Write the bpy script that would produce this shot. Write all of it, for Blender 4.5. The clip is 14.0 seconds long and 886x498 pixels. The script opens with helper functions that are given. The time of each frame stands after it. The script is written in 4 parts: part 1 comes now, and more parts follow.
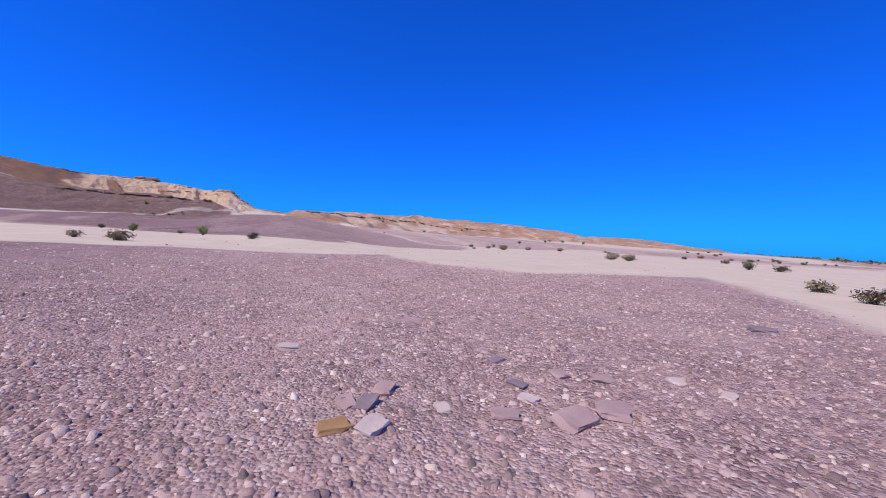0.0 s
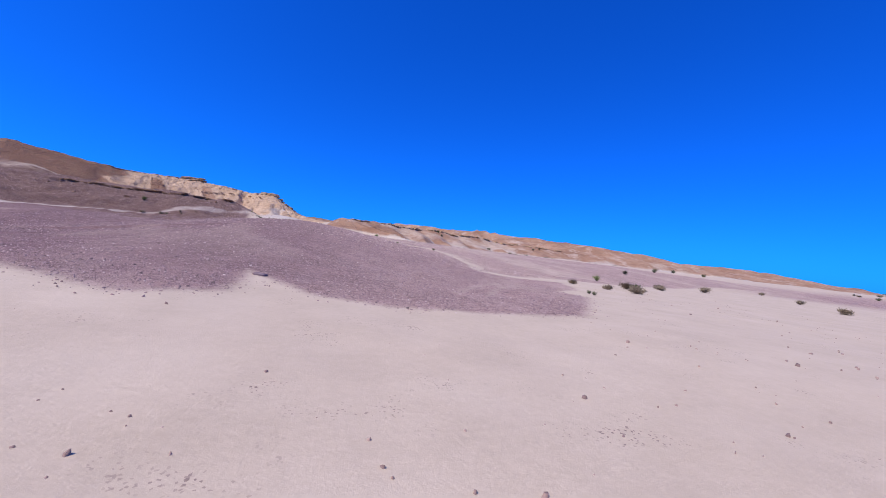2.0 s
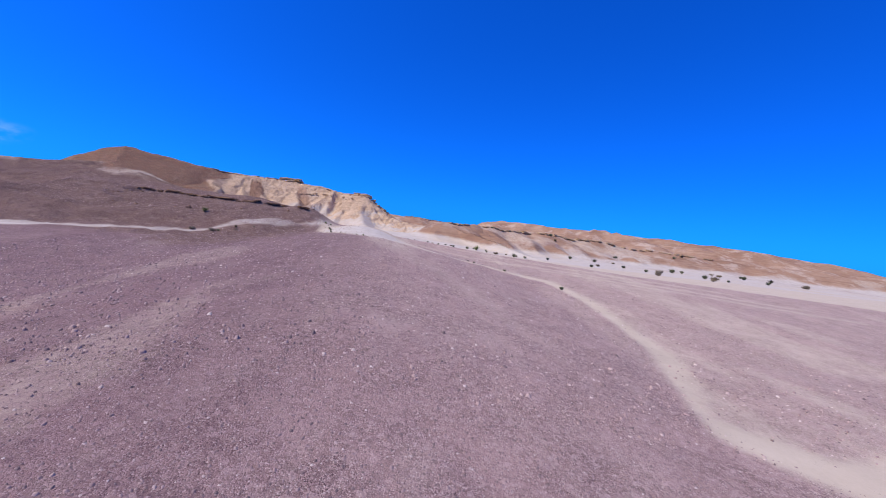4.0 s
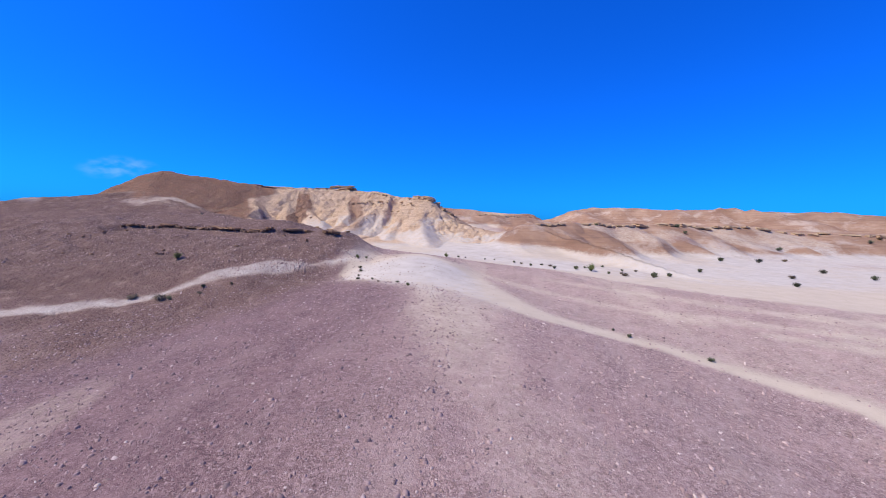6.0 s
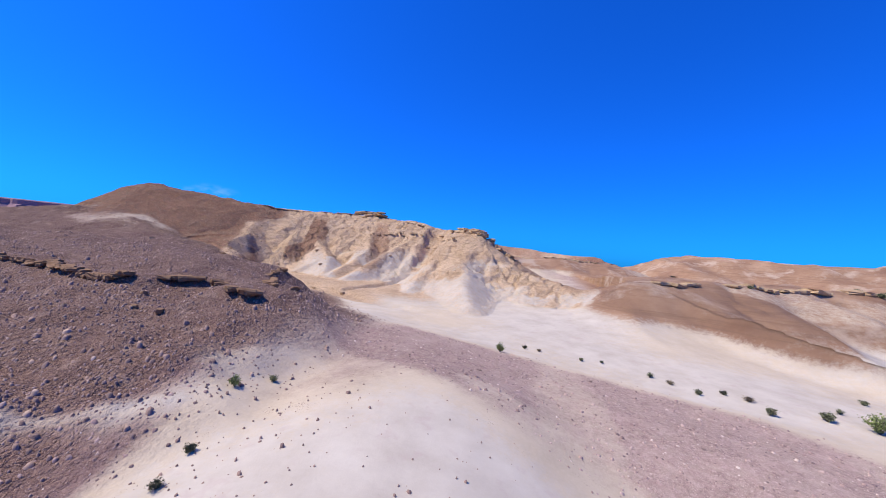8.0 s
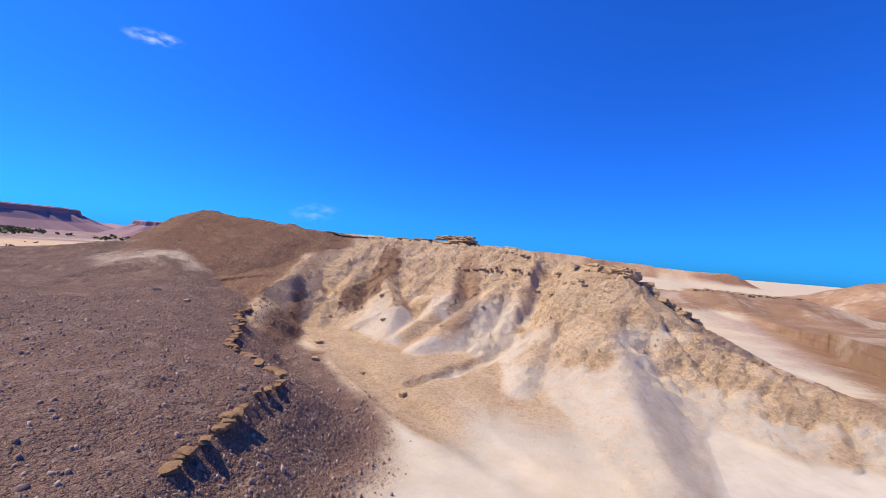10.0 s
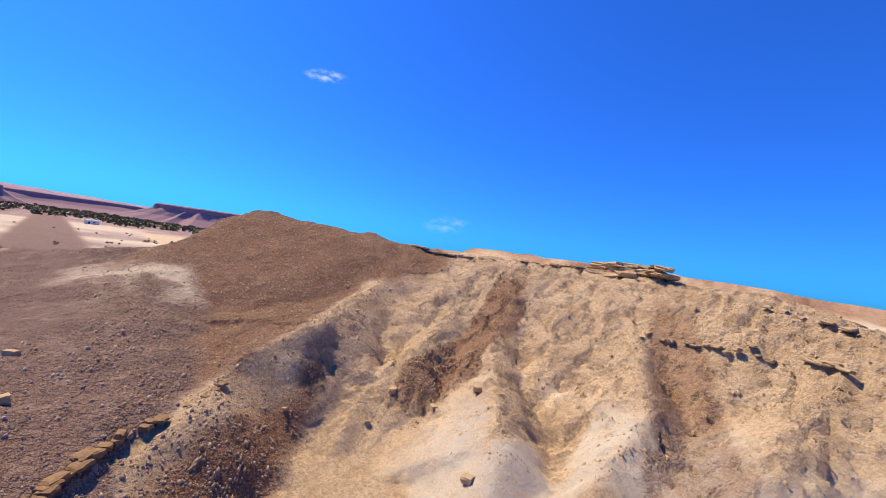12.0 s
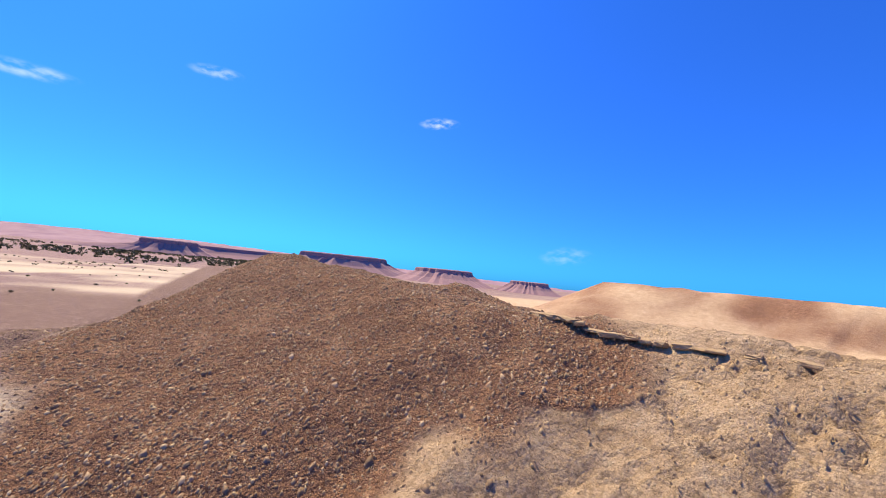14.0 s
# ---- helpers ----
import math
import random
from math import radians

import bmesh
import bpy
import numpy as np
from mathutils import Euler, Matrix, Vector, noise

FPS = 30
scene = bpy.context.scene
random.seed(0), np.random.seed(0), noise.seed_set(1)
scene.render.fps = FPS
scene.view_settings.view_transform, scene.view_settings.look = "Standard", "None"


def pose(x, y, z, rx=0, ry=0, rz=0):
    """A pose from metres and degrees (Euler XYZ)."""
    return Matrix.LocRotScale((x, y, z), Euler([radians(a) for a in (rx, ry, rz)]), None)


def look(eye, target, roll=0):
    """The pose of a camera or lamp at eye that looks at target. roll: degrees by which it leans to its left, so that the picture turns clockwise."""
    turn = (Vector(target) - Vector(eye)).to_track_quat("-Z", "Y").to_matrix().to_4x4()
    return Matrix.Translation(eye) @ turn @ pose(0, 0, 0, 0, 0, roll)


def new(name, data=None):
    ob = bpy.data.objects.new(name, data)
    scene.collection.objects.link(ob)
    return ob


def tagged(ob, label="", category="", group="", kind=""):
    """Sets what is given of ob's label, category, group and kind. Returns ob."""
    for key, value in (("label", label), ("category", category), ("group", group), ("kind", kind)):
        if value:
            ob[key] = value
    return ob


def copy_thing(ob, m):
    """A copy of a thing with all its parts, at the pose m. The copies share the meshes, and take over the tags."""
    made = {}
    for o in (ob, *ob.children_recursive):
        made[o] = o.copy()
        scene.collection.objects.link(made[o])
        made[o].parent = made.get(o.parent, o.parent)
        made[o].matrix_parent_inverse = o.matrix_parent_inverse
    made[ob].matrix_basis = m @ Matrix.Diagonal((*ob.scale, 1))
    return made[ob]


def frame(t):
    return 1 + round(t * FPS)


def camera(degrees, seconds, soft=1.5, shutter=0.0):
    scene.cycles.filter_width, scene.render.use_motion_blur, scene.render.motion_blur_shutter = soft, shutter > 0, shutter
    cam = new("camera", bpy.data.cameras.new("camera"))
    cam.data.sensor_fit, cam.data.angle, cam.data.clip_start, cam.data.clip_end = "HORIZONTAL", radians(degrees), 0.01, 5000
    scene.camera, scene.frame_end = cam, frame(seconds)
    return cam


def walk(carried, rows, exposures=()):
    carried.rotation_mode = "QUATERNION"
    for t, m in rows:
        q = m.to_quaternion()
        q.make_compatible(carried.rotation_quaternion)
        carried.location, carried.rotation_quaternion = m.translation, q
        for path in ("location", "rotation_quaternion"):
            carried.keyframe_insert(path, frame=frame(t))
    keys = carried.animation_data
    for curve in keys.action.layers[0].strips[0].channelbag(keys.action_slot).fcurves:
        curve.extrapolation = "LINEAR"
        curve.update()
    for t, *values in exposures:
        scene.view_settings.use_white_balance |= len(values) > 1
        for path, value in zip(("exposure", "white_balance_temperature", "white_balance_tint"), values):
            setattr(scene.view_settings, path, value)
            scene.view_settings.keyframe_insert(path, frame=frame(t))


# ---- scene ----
cam = camera(97.6, 14.0, soft=0.7)
PATH = [
    (0, (-14.52, -50.33, -2.31), (-9.342, -41.771, -2.474), 3.12),
    (0.5, (-11.48, -45.46, -1.88), (-6.578, -36.749, -2.059), 4.47),
    (1, (-8.75, -40.58, -1.53), (-4.172, -31.691, -1.878), 3.83),
    (1.5, (-6.33, -36.03, -1.48), (-2.140, -26.957, -1.759), 3.87),
    (2, (-4.24, -30.95, -1.45), (-0.558, -21.656, -1.327), 6.04),
    (2.5, (-2.69, -26.11, -1.23), (0.238, -16.548, -0.999), 7.78),
    (3, (-0.93, -21.26, -0.33), (1.248, -11.499, -0.278), 7.32),
    (5.3, (-0.38, -1.19, 5.56), (-0.342, 8.780, 4.799), 4.70),
    (5.5, (-0.31, 1.35, 5.67), (-0.534, 11.324, 4.902), 3.70),
    (6, (-0.48, 8.05, 5.77), (-1.194, 17.995, 4.994), 1.90),
    (6.5, (-1.00, 14.55, 5.82), (-1.861, 24.495, 5.189), -0.50),
    (7, (-1.40, 20.68, 5.88), (-2.398, 30.620, 5.400), -1.10),
    (7.5, (-1.64, 26.11, 6.26), (-3.042, 36.007, 6.087), 1.80),
    (8, (-2.28, 31.87, 6.65), (-4.434, 41.639, 6.711), 5.10),
    (8.5, (-2.99, 36.90, 6.66), (-6.052, 46.409, 7.012), 8.50),
    (8.7, (-3.41, 39.16, 6.95), (-6.824, 48.542, 7.462), 7.50),
    (10.8, (-13.48, 55.75, 10.93), (-18.673, 64.297, 10.763), 6.30),
    (11, (-14.53, 58.17, 10.96), (-20.126, 66.460, 10.880), 7.00),
    (11.5, (-17.58, 63.44, 11.21), (-23.957, 71.148, 11.244), 7.80),
    (12, (-20.98, 68.02, 11.47), (-27.976, 75.151, 11.642), 7.80),
    (12.5, (-24.58, 72.15, 11.76), (-32.208, 78.604, 12.112), 7.60),
    (13, (-28.64, 75.41, 12.12), (-36.701, 81.298, 12.617), 8.00),
    (13.5, (-32.98, 78.35, 12.82), (-41.417, 83.701, 13.304), 6.50),
    (14, (-37.08, 81.05, 13.24), (-45.879, 85.750, 13.940), 5.90),
]
walk(cam, [(t, look(eye, target, roll)) for t, eye, target, roll in PATH],
     exposures=[(0, 0.0, 6600, 16), (3.0, -0.05, 6450, 14), (6.0, 0.15, 6600, 10), (8.5, 0.2, 7000, 8), (11.0, 0.36, 8500, 6), (14.0, 0.62, 9400, 5)])

# ---- light ----
SUN_AZ, SUN_EL = 106.0, 54.0          # degrees left of +y, degrees up
world = bpy.data.worlds.new("desert_sky")
scene.world = world
world.use_nodes = True
wn, wl = world.node_tree.nodes, world.node_tree.links
sky = wn.new("ShaderNodeTexSky")
sky.sky_type, sky.sun_disc = "NISHITA", False
sky.sun_elevation, sky.sun_rotation = radians(SUN_EL), radians(-SUN_AZ)
sky.altitude, sky.air_density, sky.dust_density, sky.ozone_density = 300, 1.0, 0.6, 1.2
grade = wn.new("ShaderNodeMix")
grade.data_type, grade.blend_type = "RGBA", "MULTIPLY"
grade.inputs[0].default_value, grade.inputs[7].default_value = 1.0, (0.012, 0.40, 1.55, 1)
wl.new(sky.outputs[0], grade.inputs[6])
wl.new(grade.outputs[2], wn["Background"].inputs["Color"])
wn["Background"].inputs["Strength"].default_value = 0.13

sun_dir = Vector((-math.sin(radians(SUN_AZ)) * math.cos(radians(SUN_EL)), math.cos(radians(SUN_AZ)) * math.cos(radians(SUN_EL)), math.sin(radians(SUN_EL))))
sun_data = bpy.data.lights.new("sun", "SUN")
sun_data.energy, sun_data.angle, sun_data.color = 4.5, radians(0.53), (1.0, 0.965, 0.82)
sun = new("sun", sun_data)
sun.matrix_world = look(sun_dir * 400, (0, 0, 0))

# ---- the lie of the land ----
def lattice(ix, iy, seed):
    n = (ix.astype(np.int64) * 374761393 + iy.astype(np.int64) * 668265263 + seed * 2147483647) & 0xFFFFFFFF
    n = ((n ^ (n >> 13)) * 1274126177) & 0xFFFFFFFF
    return ((n ^ (n >> 16)) & 0xFFFFFF) / float(0xFFFFFF)


def value_noise(x, y, seed=0):
    ix, iy = np.floor(x), np.floor(y)
    fx, fy = x - ix, y - iy
    fx, fy = fx * fx * fx * (fx * (fx * 6 - 15) + 10), fy * fy * fy * (fy * (fy * 6 - 15) + 10)
    a, b = lattice(ix, iy, seed), lattice(ix + 1, iy, seed)
    c, d = lattice(ix, iy + 1, seed), lattice(ix + 1, iy + 1, seed)
    return (a + (b - a) * fx) * (1 - fy) + (c + (d - c) * fx) * fy - 0.5


def fbm(x, y, size, octaves=4, seed=0, gain=0.5):
    out, amp, f = 0.0, 1.0, 1.0 / size
    for k in range(octaves):
        out = out + amp * value_noise(x * f + 17.3 * k, y * f - 9.1 * k, seed + k)
        amp, f = amp * gain, f * 2.03
    return out


def smooth(a, b, v):
    t = np.clip((v - a) / (b - a), 0, 1)
    return t * t * (3 - 2 * t)


def along(line, x, y):
    """Signed distance from a polyline (left of it positive), the distance run along it, its height there, and the side as -1 to 1."""
    best = np.full(np.shape(x), 1e9)
    side, run, crest, start = np.zeros(np.shape(x)), np.zeros(np.shape(x)), np.zeros(np.shape(x)), 0.0
    lean = np.zeros(np.shape(x))
    for (ax, ay, az), (bx, by, bz) in zip(line, line[1:]):
        dx, dy = bx - ax, by - ay
        length = math.hypot(dx, dy)
        u = np.clip(((x - ax) * dx + (y - ay) * dy) / length**2, 0, 1)
        d = np.hypot(x - ax - u * dx, y - ay - u * dy)
        near = d < best
        best = np.where(near, d, best)
        side = np.where(near, np.sign(dx * (y - ay) - dy * (x - ax)), side)
        lean = np.where(near, np.clip((dx * (y - ay) - dy * (x - ax)) / length / 4, -1, 1), lean)
        run = np.where(near, start + u * length, run)
        crest = np.where(near, az + u * (bz - az), crest)
        start += length
    return best * np.where(side == 0, 1, side), run, crest, lean


def soft_max(a, b, k):
    t = np.clip(0.5 + 0.5 * (a - b) / k, 0, 1)
    return b + (a - b) * t + k * t * (1 - t)


def base_height(x, y):
    z = np.interp(y, (-400, -60, -20, 6, 16, 30, 52, 76, 150, 400), (-5.0, -3.3, -2.95, -2.7, -1.5, -0.4, 0.5, 1.9, 4.8, 6.0))
    z = z - smooth(6, 26, x) * np.interp(y, (40, 58, 90, 150), (0.0, 1.0, 2.2, 1.5))
    west = smooth(-45, -110, x)
    return z * (1 - west) + west * np.minimum(z, -1.5)


SPUR = [(-11, -26, -3.1), (-7, -13, -2.0), (-4, 0, -0.6), (-3, 14, 0.5), (-3, 28, 1.1), (-5.5, 40, 1.4), (-8.5, 49, 1.9), (-17, 52, 2.5)]
TERRACE = [(-9, 49, 1.9), (2, 47, 1.1), (14, 42, 0.4), (32, 36, -0.1), (60, 30, -0.6)]
LEDGE_HILL = [(-17.5, 50.5, 4.15), (-28, 57, 4.4), (-42, 66.5, 4.9), (-50, 72.5, 6.0), (-56.5, 76.6, 8.4), (-58, 78.0, 9.2)]
LEDGE_NORTH = [(-20.5, 54, 4.2), (-23.6, 60.5, 4.1), (-29, 63, 3.4), (-34.5, 67.5, 3.5), (-43.5, 73, 5.0)]
LEDGE_WEST = [(-28, 57, 4.7), (-45, 58, 5.1), (-70, 62, 4.9)]
MAIN = [(-92, 74, 1.0), (-77, 76.5, 5.2), (-71.5, 80, 9.6), (-67.5, 82.5, 12.3), (-64, 84, 13.5), (-58, 87.5, 12.9), (-50, 92.5, 12.0), (-43, 96, 11.8),
        (-36, 99, 12.0), (-29, 99.5, 12.2), (-20, 95.5, 10.8), (-9.5, 86.8, 9.6), (-6, 89, 7.6), (-2, 93, 5.0), (4, 100, 2.0)]
NOSE = [(-8.5, 85.5, 8.4), (-3.5, 82, 6.0), (4, 76.5, 4.6), (9, 71, 2.0)]
LOW_HILL = [(-10, 128, 6.5), (7, 135, 7.3), (20, 141, 7.0), (36, 140, 4.0)]
FAR_HILL = [(22, 190, 5.0), (34, 184, 7.6), (45, 179, 11.6), (58, 173, 12.8), (74, 166, 11.6), (90, 158, 12.8), (120, 146, 11.4), (150, 130, 10.0), (172, 116, 7.6), (190, 102, 3.0)]
FAR_HILL_2 = [(200, 150, 5.0), (225, 130, 8.0), (255, 105, 6.5), (300, 80, 1.5)]
BENCH = [(2, 84, 2.6), (8.5, 75.6, 4.9), (17, 82, 5.0), (34, 92, 5.2), (54, 100, 5.4), (75, 104, 5.3), (100, 102, 5.0), (140, 92, 4.0), (180, 70, 0.5)]
LEDGE_Z = 3.8


def hill(line, x, y, front, back, blunt=1.5, gully=0.0, pitch=7.0, seed=3, hollow=0.0):
    """A roof along the line; right of it falls at `front`, left of it at `back`, cut by gullies that deepen down the front; hollow: how far the front eases towards its foot."""
    d, run, crest, lean = along(line, x, y)
    a = np.abs(d)
    fall = np.sqrt(a * a + blunt * blunt) - blunt
    share = 0.5 + 0.5 * lean
    eased = fall * (1 - hollow) + hollow * 8 * (1 - np.exp(-fall / 8))
    z = crest - eased * front * (1 - share) - fall * back * share
    if gully:
        w = (x * 0.95 + y * 0.3) / pitch + 0.35 * fbm(x, y, 9.0, 2, seed + 40)
        rib = np.abs(2 * (w - np.floor(w)) - 1) - 0.5 + 0.5 * value_noise((x * 0.95 + y * 0.3) / (pitch * 0.36), y * 0.04, seed + 9)
        z = z + gully * rib * smooth(0.5, 9, a) * smooth(34, 22, a) * 2 * smooth(0.0, -0.5, lean)
    return z


RIBS = [([(-47.5, 92.5, 10.9), (-45.9, 89.5, 9.4), (-46.0, 86.5, 8.4), (-44.0, 82.8, 7.3), (-41.2, 79.4, 6.8), (-39.8, 76.4, 5.8), (-38.2, 73.4, 4.5), (-36.2, 70.6, 3.2)], 0.2, 0.82, 0.35),
        ([(-41.5, 96.5, 11.2), (-42.0, 93.6, 9.8), (-40.6, 90.5, 8.0), (-39.0, 87.0, 6.7), (-37.6, 84.0, 5.8)], 0.75, 0.7, 0.3),
        ([(-36, 98, 11.2), (-37.6, 95.2, 9.3), (-36.4, 90.0, 7.3), (-33.4, 86.0, 6.0), (-29.2, 81.2, 4.6), (-27.8, 77.8, 2.4)], 0.6, 0.75, 0.3),
        ([(-29, 97.6, 11.2), (-28.6, 95, 9.7), (-27.4, 90.5, 7.7), (-25.7, 86, 6.0), (-26.0, 82, 4.3), (-27.0, 78, 2.6)], 0.6, 0.85, 0.3),
        ([(-19.5, 95, 10.4), (-20.2, 91, 8.6), (-21.4, 86.5, 6.6), (-22.6, 82, 4.6), (-23.8, 76.5, 2.6)], 0.5, 0.8, 0.35),
        ([(-13.5, 90, 9.2), (-14.0, 85, 6.7), (-14.6, 79.5, 4.3), (-14.8, 73, 2.2)], 0.6, 0.6, 0.4),
        ([(-9.5, 86, 8.8), (-10, 79, 5.6), (-8.5, 72, 3.2), (-7, 67, 2.0)], 0.55, 0.5, 0.4)]
RAVINE = [(-43.0, 88, 7.6), (-40.6, 84.5, 6.2), (-38.8, 81.5, 4.7), (-36.4, 77.2, 2.0), (-32.5, 75.0, 1.7), (-28.3, 72.8, 1.4), (-25, 70.5, 1.2), (-18, 67, 1.1), (-10, 64, 1.2)]
CREVICE = [(-17.0, 92.5, 8.8), (-16.8, 89.0, 6.2), (-17.3, 85, 4.0), (-17.9, 80.6, 2.2), (-19.0, 76, 1.5), (-21.0, 71, 1.3)]


def dark_hill(x, y):
    lh = soft_max(hill(LEDGE_HILL, x, y, 0.38, 0.17, 3.5), hill(LEDGE_WEST, x, y, 0.3, 0.13, 3.0), 1.0)
    lh = soft_max(lh, hill(LEDGE_NORTH, x, y, 0.42, 0.32, 1.5), 0.4)
    return lh + 0.5 * fbm(x, y, 6.0, 3, 11)


def pale_hill(x, y):
    mh = hill(MAIN, x, y, 0.78, 0.13, 0.9, 0.22, 4.4, 21, 0.55)
    plain = hill(MAIN, x, y, 0.64, 0.13, 1.4, hollow=0.4)
    mh = mh + (plain - mh) * smooth(-45, -52, x)
    return soft_max(mh, hill(NOSE, x, y, 0.5, 0.42, 1.0, 0.3, 5.0, 33), 0.6) + 0.22 * fbm(x, y, 3.0, 3, 61)


def land(x, y):
    """Height of the ground, and how much of each kind of hill it is."""
    z = base_height(x, y) + 0.25 * fbm(x, y, 18.0, 3, 5)
    z = soft_max(z, hill(SPUR, x, y, 0.18, 0.17, 4.0), 0.6)
    z = soft_max(z, hill(TERRACE, x, y, 0.15, 0.13, 2.5), 0.5)
    # white mound at the spur's end
    m = 2.3 - 0.045 * ((x + 5.8) * 0.95) ** 2 - 0.012 * np.maximum(0, 45 - y) ** 2 - 0.05 * np.maximum(0, y - 45) ** 2
    z = soft_max(z, np.maximum(m, -9), 0.4)
    # dark hill with a hard ledge round it
    lh = dark_hill(x, y)
    below = smooth(LEDGE_Z + 0.08, LEDGE_Z - 0.08, lh)
    lh = lh - below * (0.22 + 0.8 * np.maximum(0, LEDGE_Z - lh))
    dark = smooth(-1.8, -0.3, lh - z) * smooth(-9, -14, x)
    z = soft_max(z, lh, 0.5)
    # the pale cliff
    mh = pale_hill(x, y)
    rough = smooth(0.0, 2.0, mh - z)
    for level, drop in ((8.8, 0.35), (6.8, 0.3), (5.4, 0.2)):
        mh = mh - drop * smooth(level + 0.1, level - 0.1, mh + 1.2 * fbm(x, y, 9.0, 2, 77)) * smooth(-47, -40, x)
    pale = smooth(-0.4, 0.3, mh - z)
    z = soft_max(z, mh, 0.7)
    for line, west, east, blunt in RIBS:
        rib = hill(line, x, y, west, east, blunt) + 0.16 * fbm(x, y, 2.2, 3, 141)
        pale = np.maximum(pale, smooth(-0.3, 0.2, rib - z))
        z = soft_max(z, rib, 0.3)
    d, run, bed, lean = along(RAVINE, x, y)
    steep = np.interp(y, (70, 74, 77, 78.6, 80.2, 83, 86), (0.6, 0.75, 0.8, 1.25, 0.8, 0.7, 0.6))
    cut = bed + (0.5 * (1 + lean) * 0.6 + 0.5 * (1 - lean) * steep) * np.maximum(0, np.abs(d) + 0.5 * fbm(x, y, 2.0, 3, 143) - 0.6)
    z = -soft_max(-z, -cut, 0.25)
    d, run, bed, lean = along(CREVICE, x, y)
    cut = bed + 1.05 * np.maximum(0, np.abs(d) + 0.9 * fbm(x, y, 1.6, 3, 145) - 0.35)
    z = -soft_max(-z, -cut, 0.2)
    # ribs and pockets on the bare marl
    crag = np.abs(fbm(x, y, 2.4, 4, 130, 0.6))
    z = z - rough * pale * (0.42 * smooth(0.14, 0.0, crag) + 0.3 * smooth(0.12, 0.0, np.abs(fbm(x, y, 1.3, 3, 135, 0.6)))) * smooth(-48, -40, x)
    back = along(MAIN, x, y)[3]
    z = z + 1.3 * np.abs(fbm(x, y, 11.0, 4, 137)) * smooth(0.3, 1.0, back) * pale * smooth(-62, -54, x)
    before = z
    z = soft_max(z, hill(BENCH, x, y, 0.46, 0.03, 0.8, 0.45, 9.0, 55, 0.5), 0.8)
    z = soft_max(z, hill(LOW_HILL, x, y, 0.35, 0.2, 2.0, 0.4, 9.0, 51), 0.8)
    z = soft_max(z, hill(FAR_HILL, x, y, 0.33, 0.2, 5.0, 1.7, 22.0, 57), 1.5)
    z = soft_max(z, hill(FAR_HILL_2, x, y, 0.2, 0.2, 6.0, 0.8, 26.0, 59), 1.5)
    orange = np.maximum(smooth(0.05, 1.6, z - before), smooth(0.1, 0.6, along(BENCH, x, y)[3]) * smooth(3, 12, x) * smooth(230, 200, y))
    z = z + orange * smooth(0.3, 2.0, z - before) * (1.5 * fbm(x, y, 15.0, 4, 171) + 0.8 * np.abs(fbm(x, y, 8.0, 3, 175)))
    fz = far_land(x, y)
    far = smooth(-1.0, 1.0, fz - z)
    z = soft_max(z, fz, 1.5)
    z = z + 0.05 * fbm(x, y, 1.6, 3, 90) + 0.25 * dark * fbm(x, y, 1.5, 3, 95) * smooth(4.4, 3.6, z) * smooth(0.5, 2.5, z)
    z = z + (np.maximum(dark, pale * smooth(-44, -50, x)) * (0.3 * np.abs(fbm(x, y, 4.2, 4, 97)) + 0.16 * fbm(x, y, 0.9, 3, 99)))
    return z, dark, pale, orange, far


def height(x, y):
    return land(x, y)[0]


FAR_PLATEAU = [(-184, 284, 19.5), (-150, 300, 19.5), (-100, 325, 19.0), (-40, 350, 17.0), (40, 372, 12.0)]
WEST_RIDGE = [(-2300, -700, 52.0), (-2300, 0, 60.0), (-2200, 500, 44.0), (-1900, 1000, 24.0), (-1500, 1400, 12.0)]


def far_land(x, y):
    out = np.full(np.shape(x), -50.0)
    for line, flat, steep in ((FAR_PLATEAU, 14.0, 0.5), (WEST_RIDGE, 140.0, 0.15)):
        d, run, crest, lean = along(line, x, y)
        a = np.abs(d) + 30 * fbm(x, y, 90.0, 3, 71) * (flat / 40)
        crest = crest - (flat / 14) ** 0.5 * 3.0 * np.abs(fbm(x, y, 2.0 * flat, 4, 79)) * smooth(0, flat, a - flat)
        out = np.maximum(out, crest + 2.5 * fbm(x, y, 60.0, 3, 73) - np.maximum(0, a - flat) * steep)
    out = out + 0.42 * np.sin(out * 2.3) * smooth(2, 6, out) * smooth(22, 18, out)
    return out

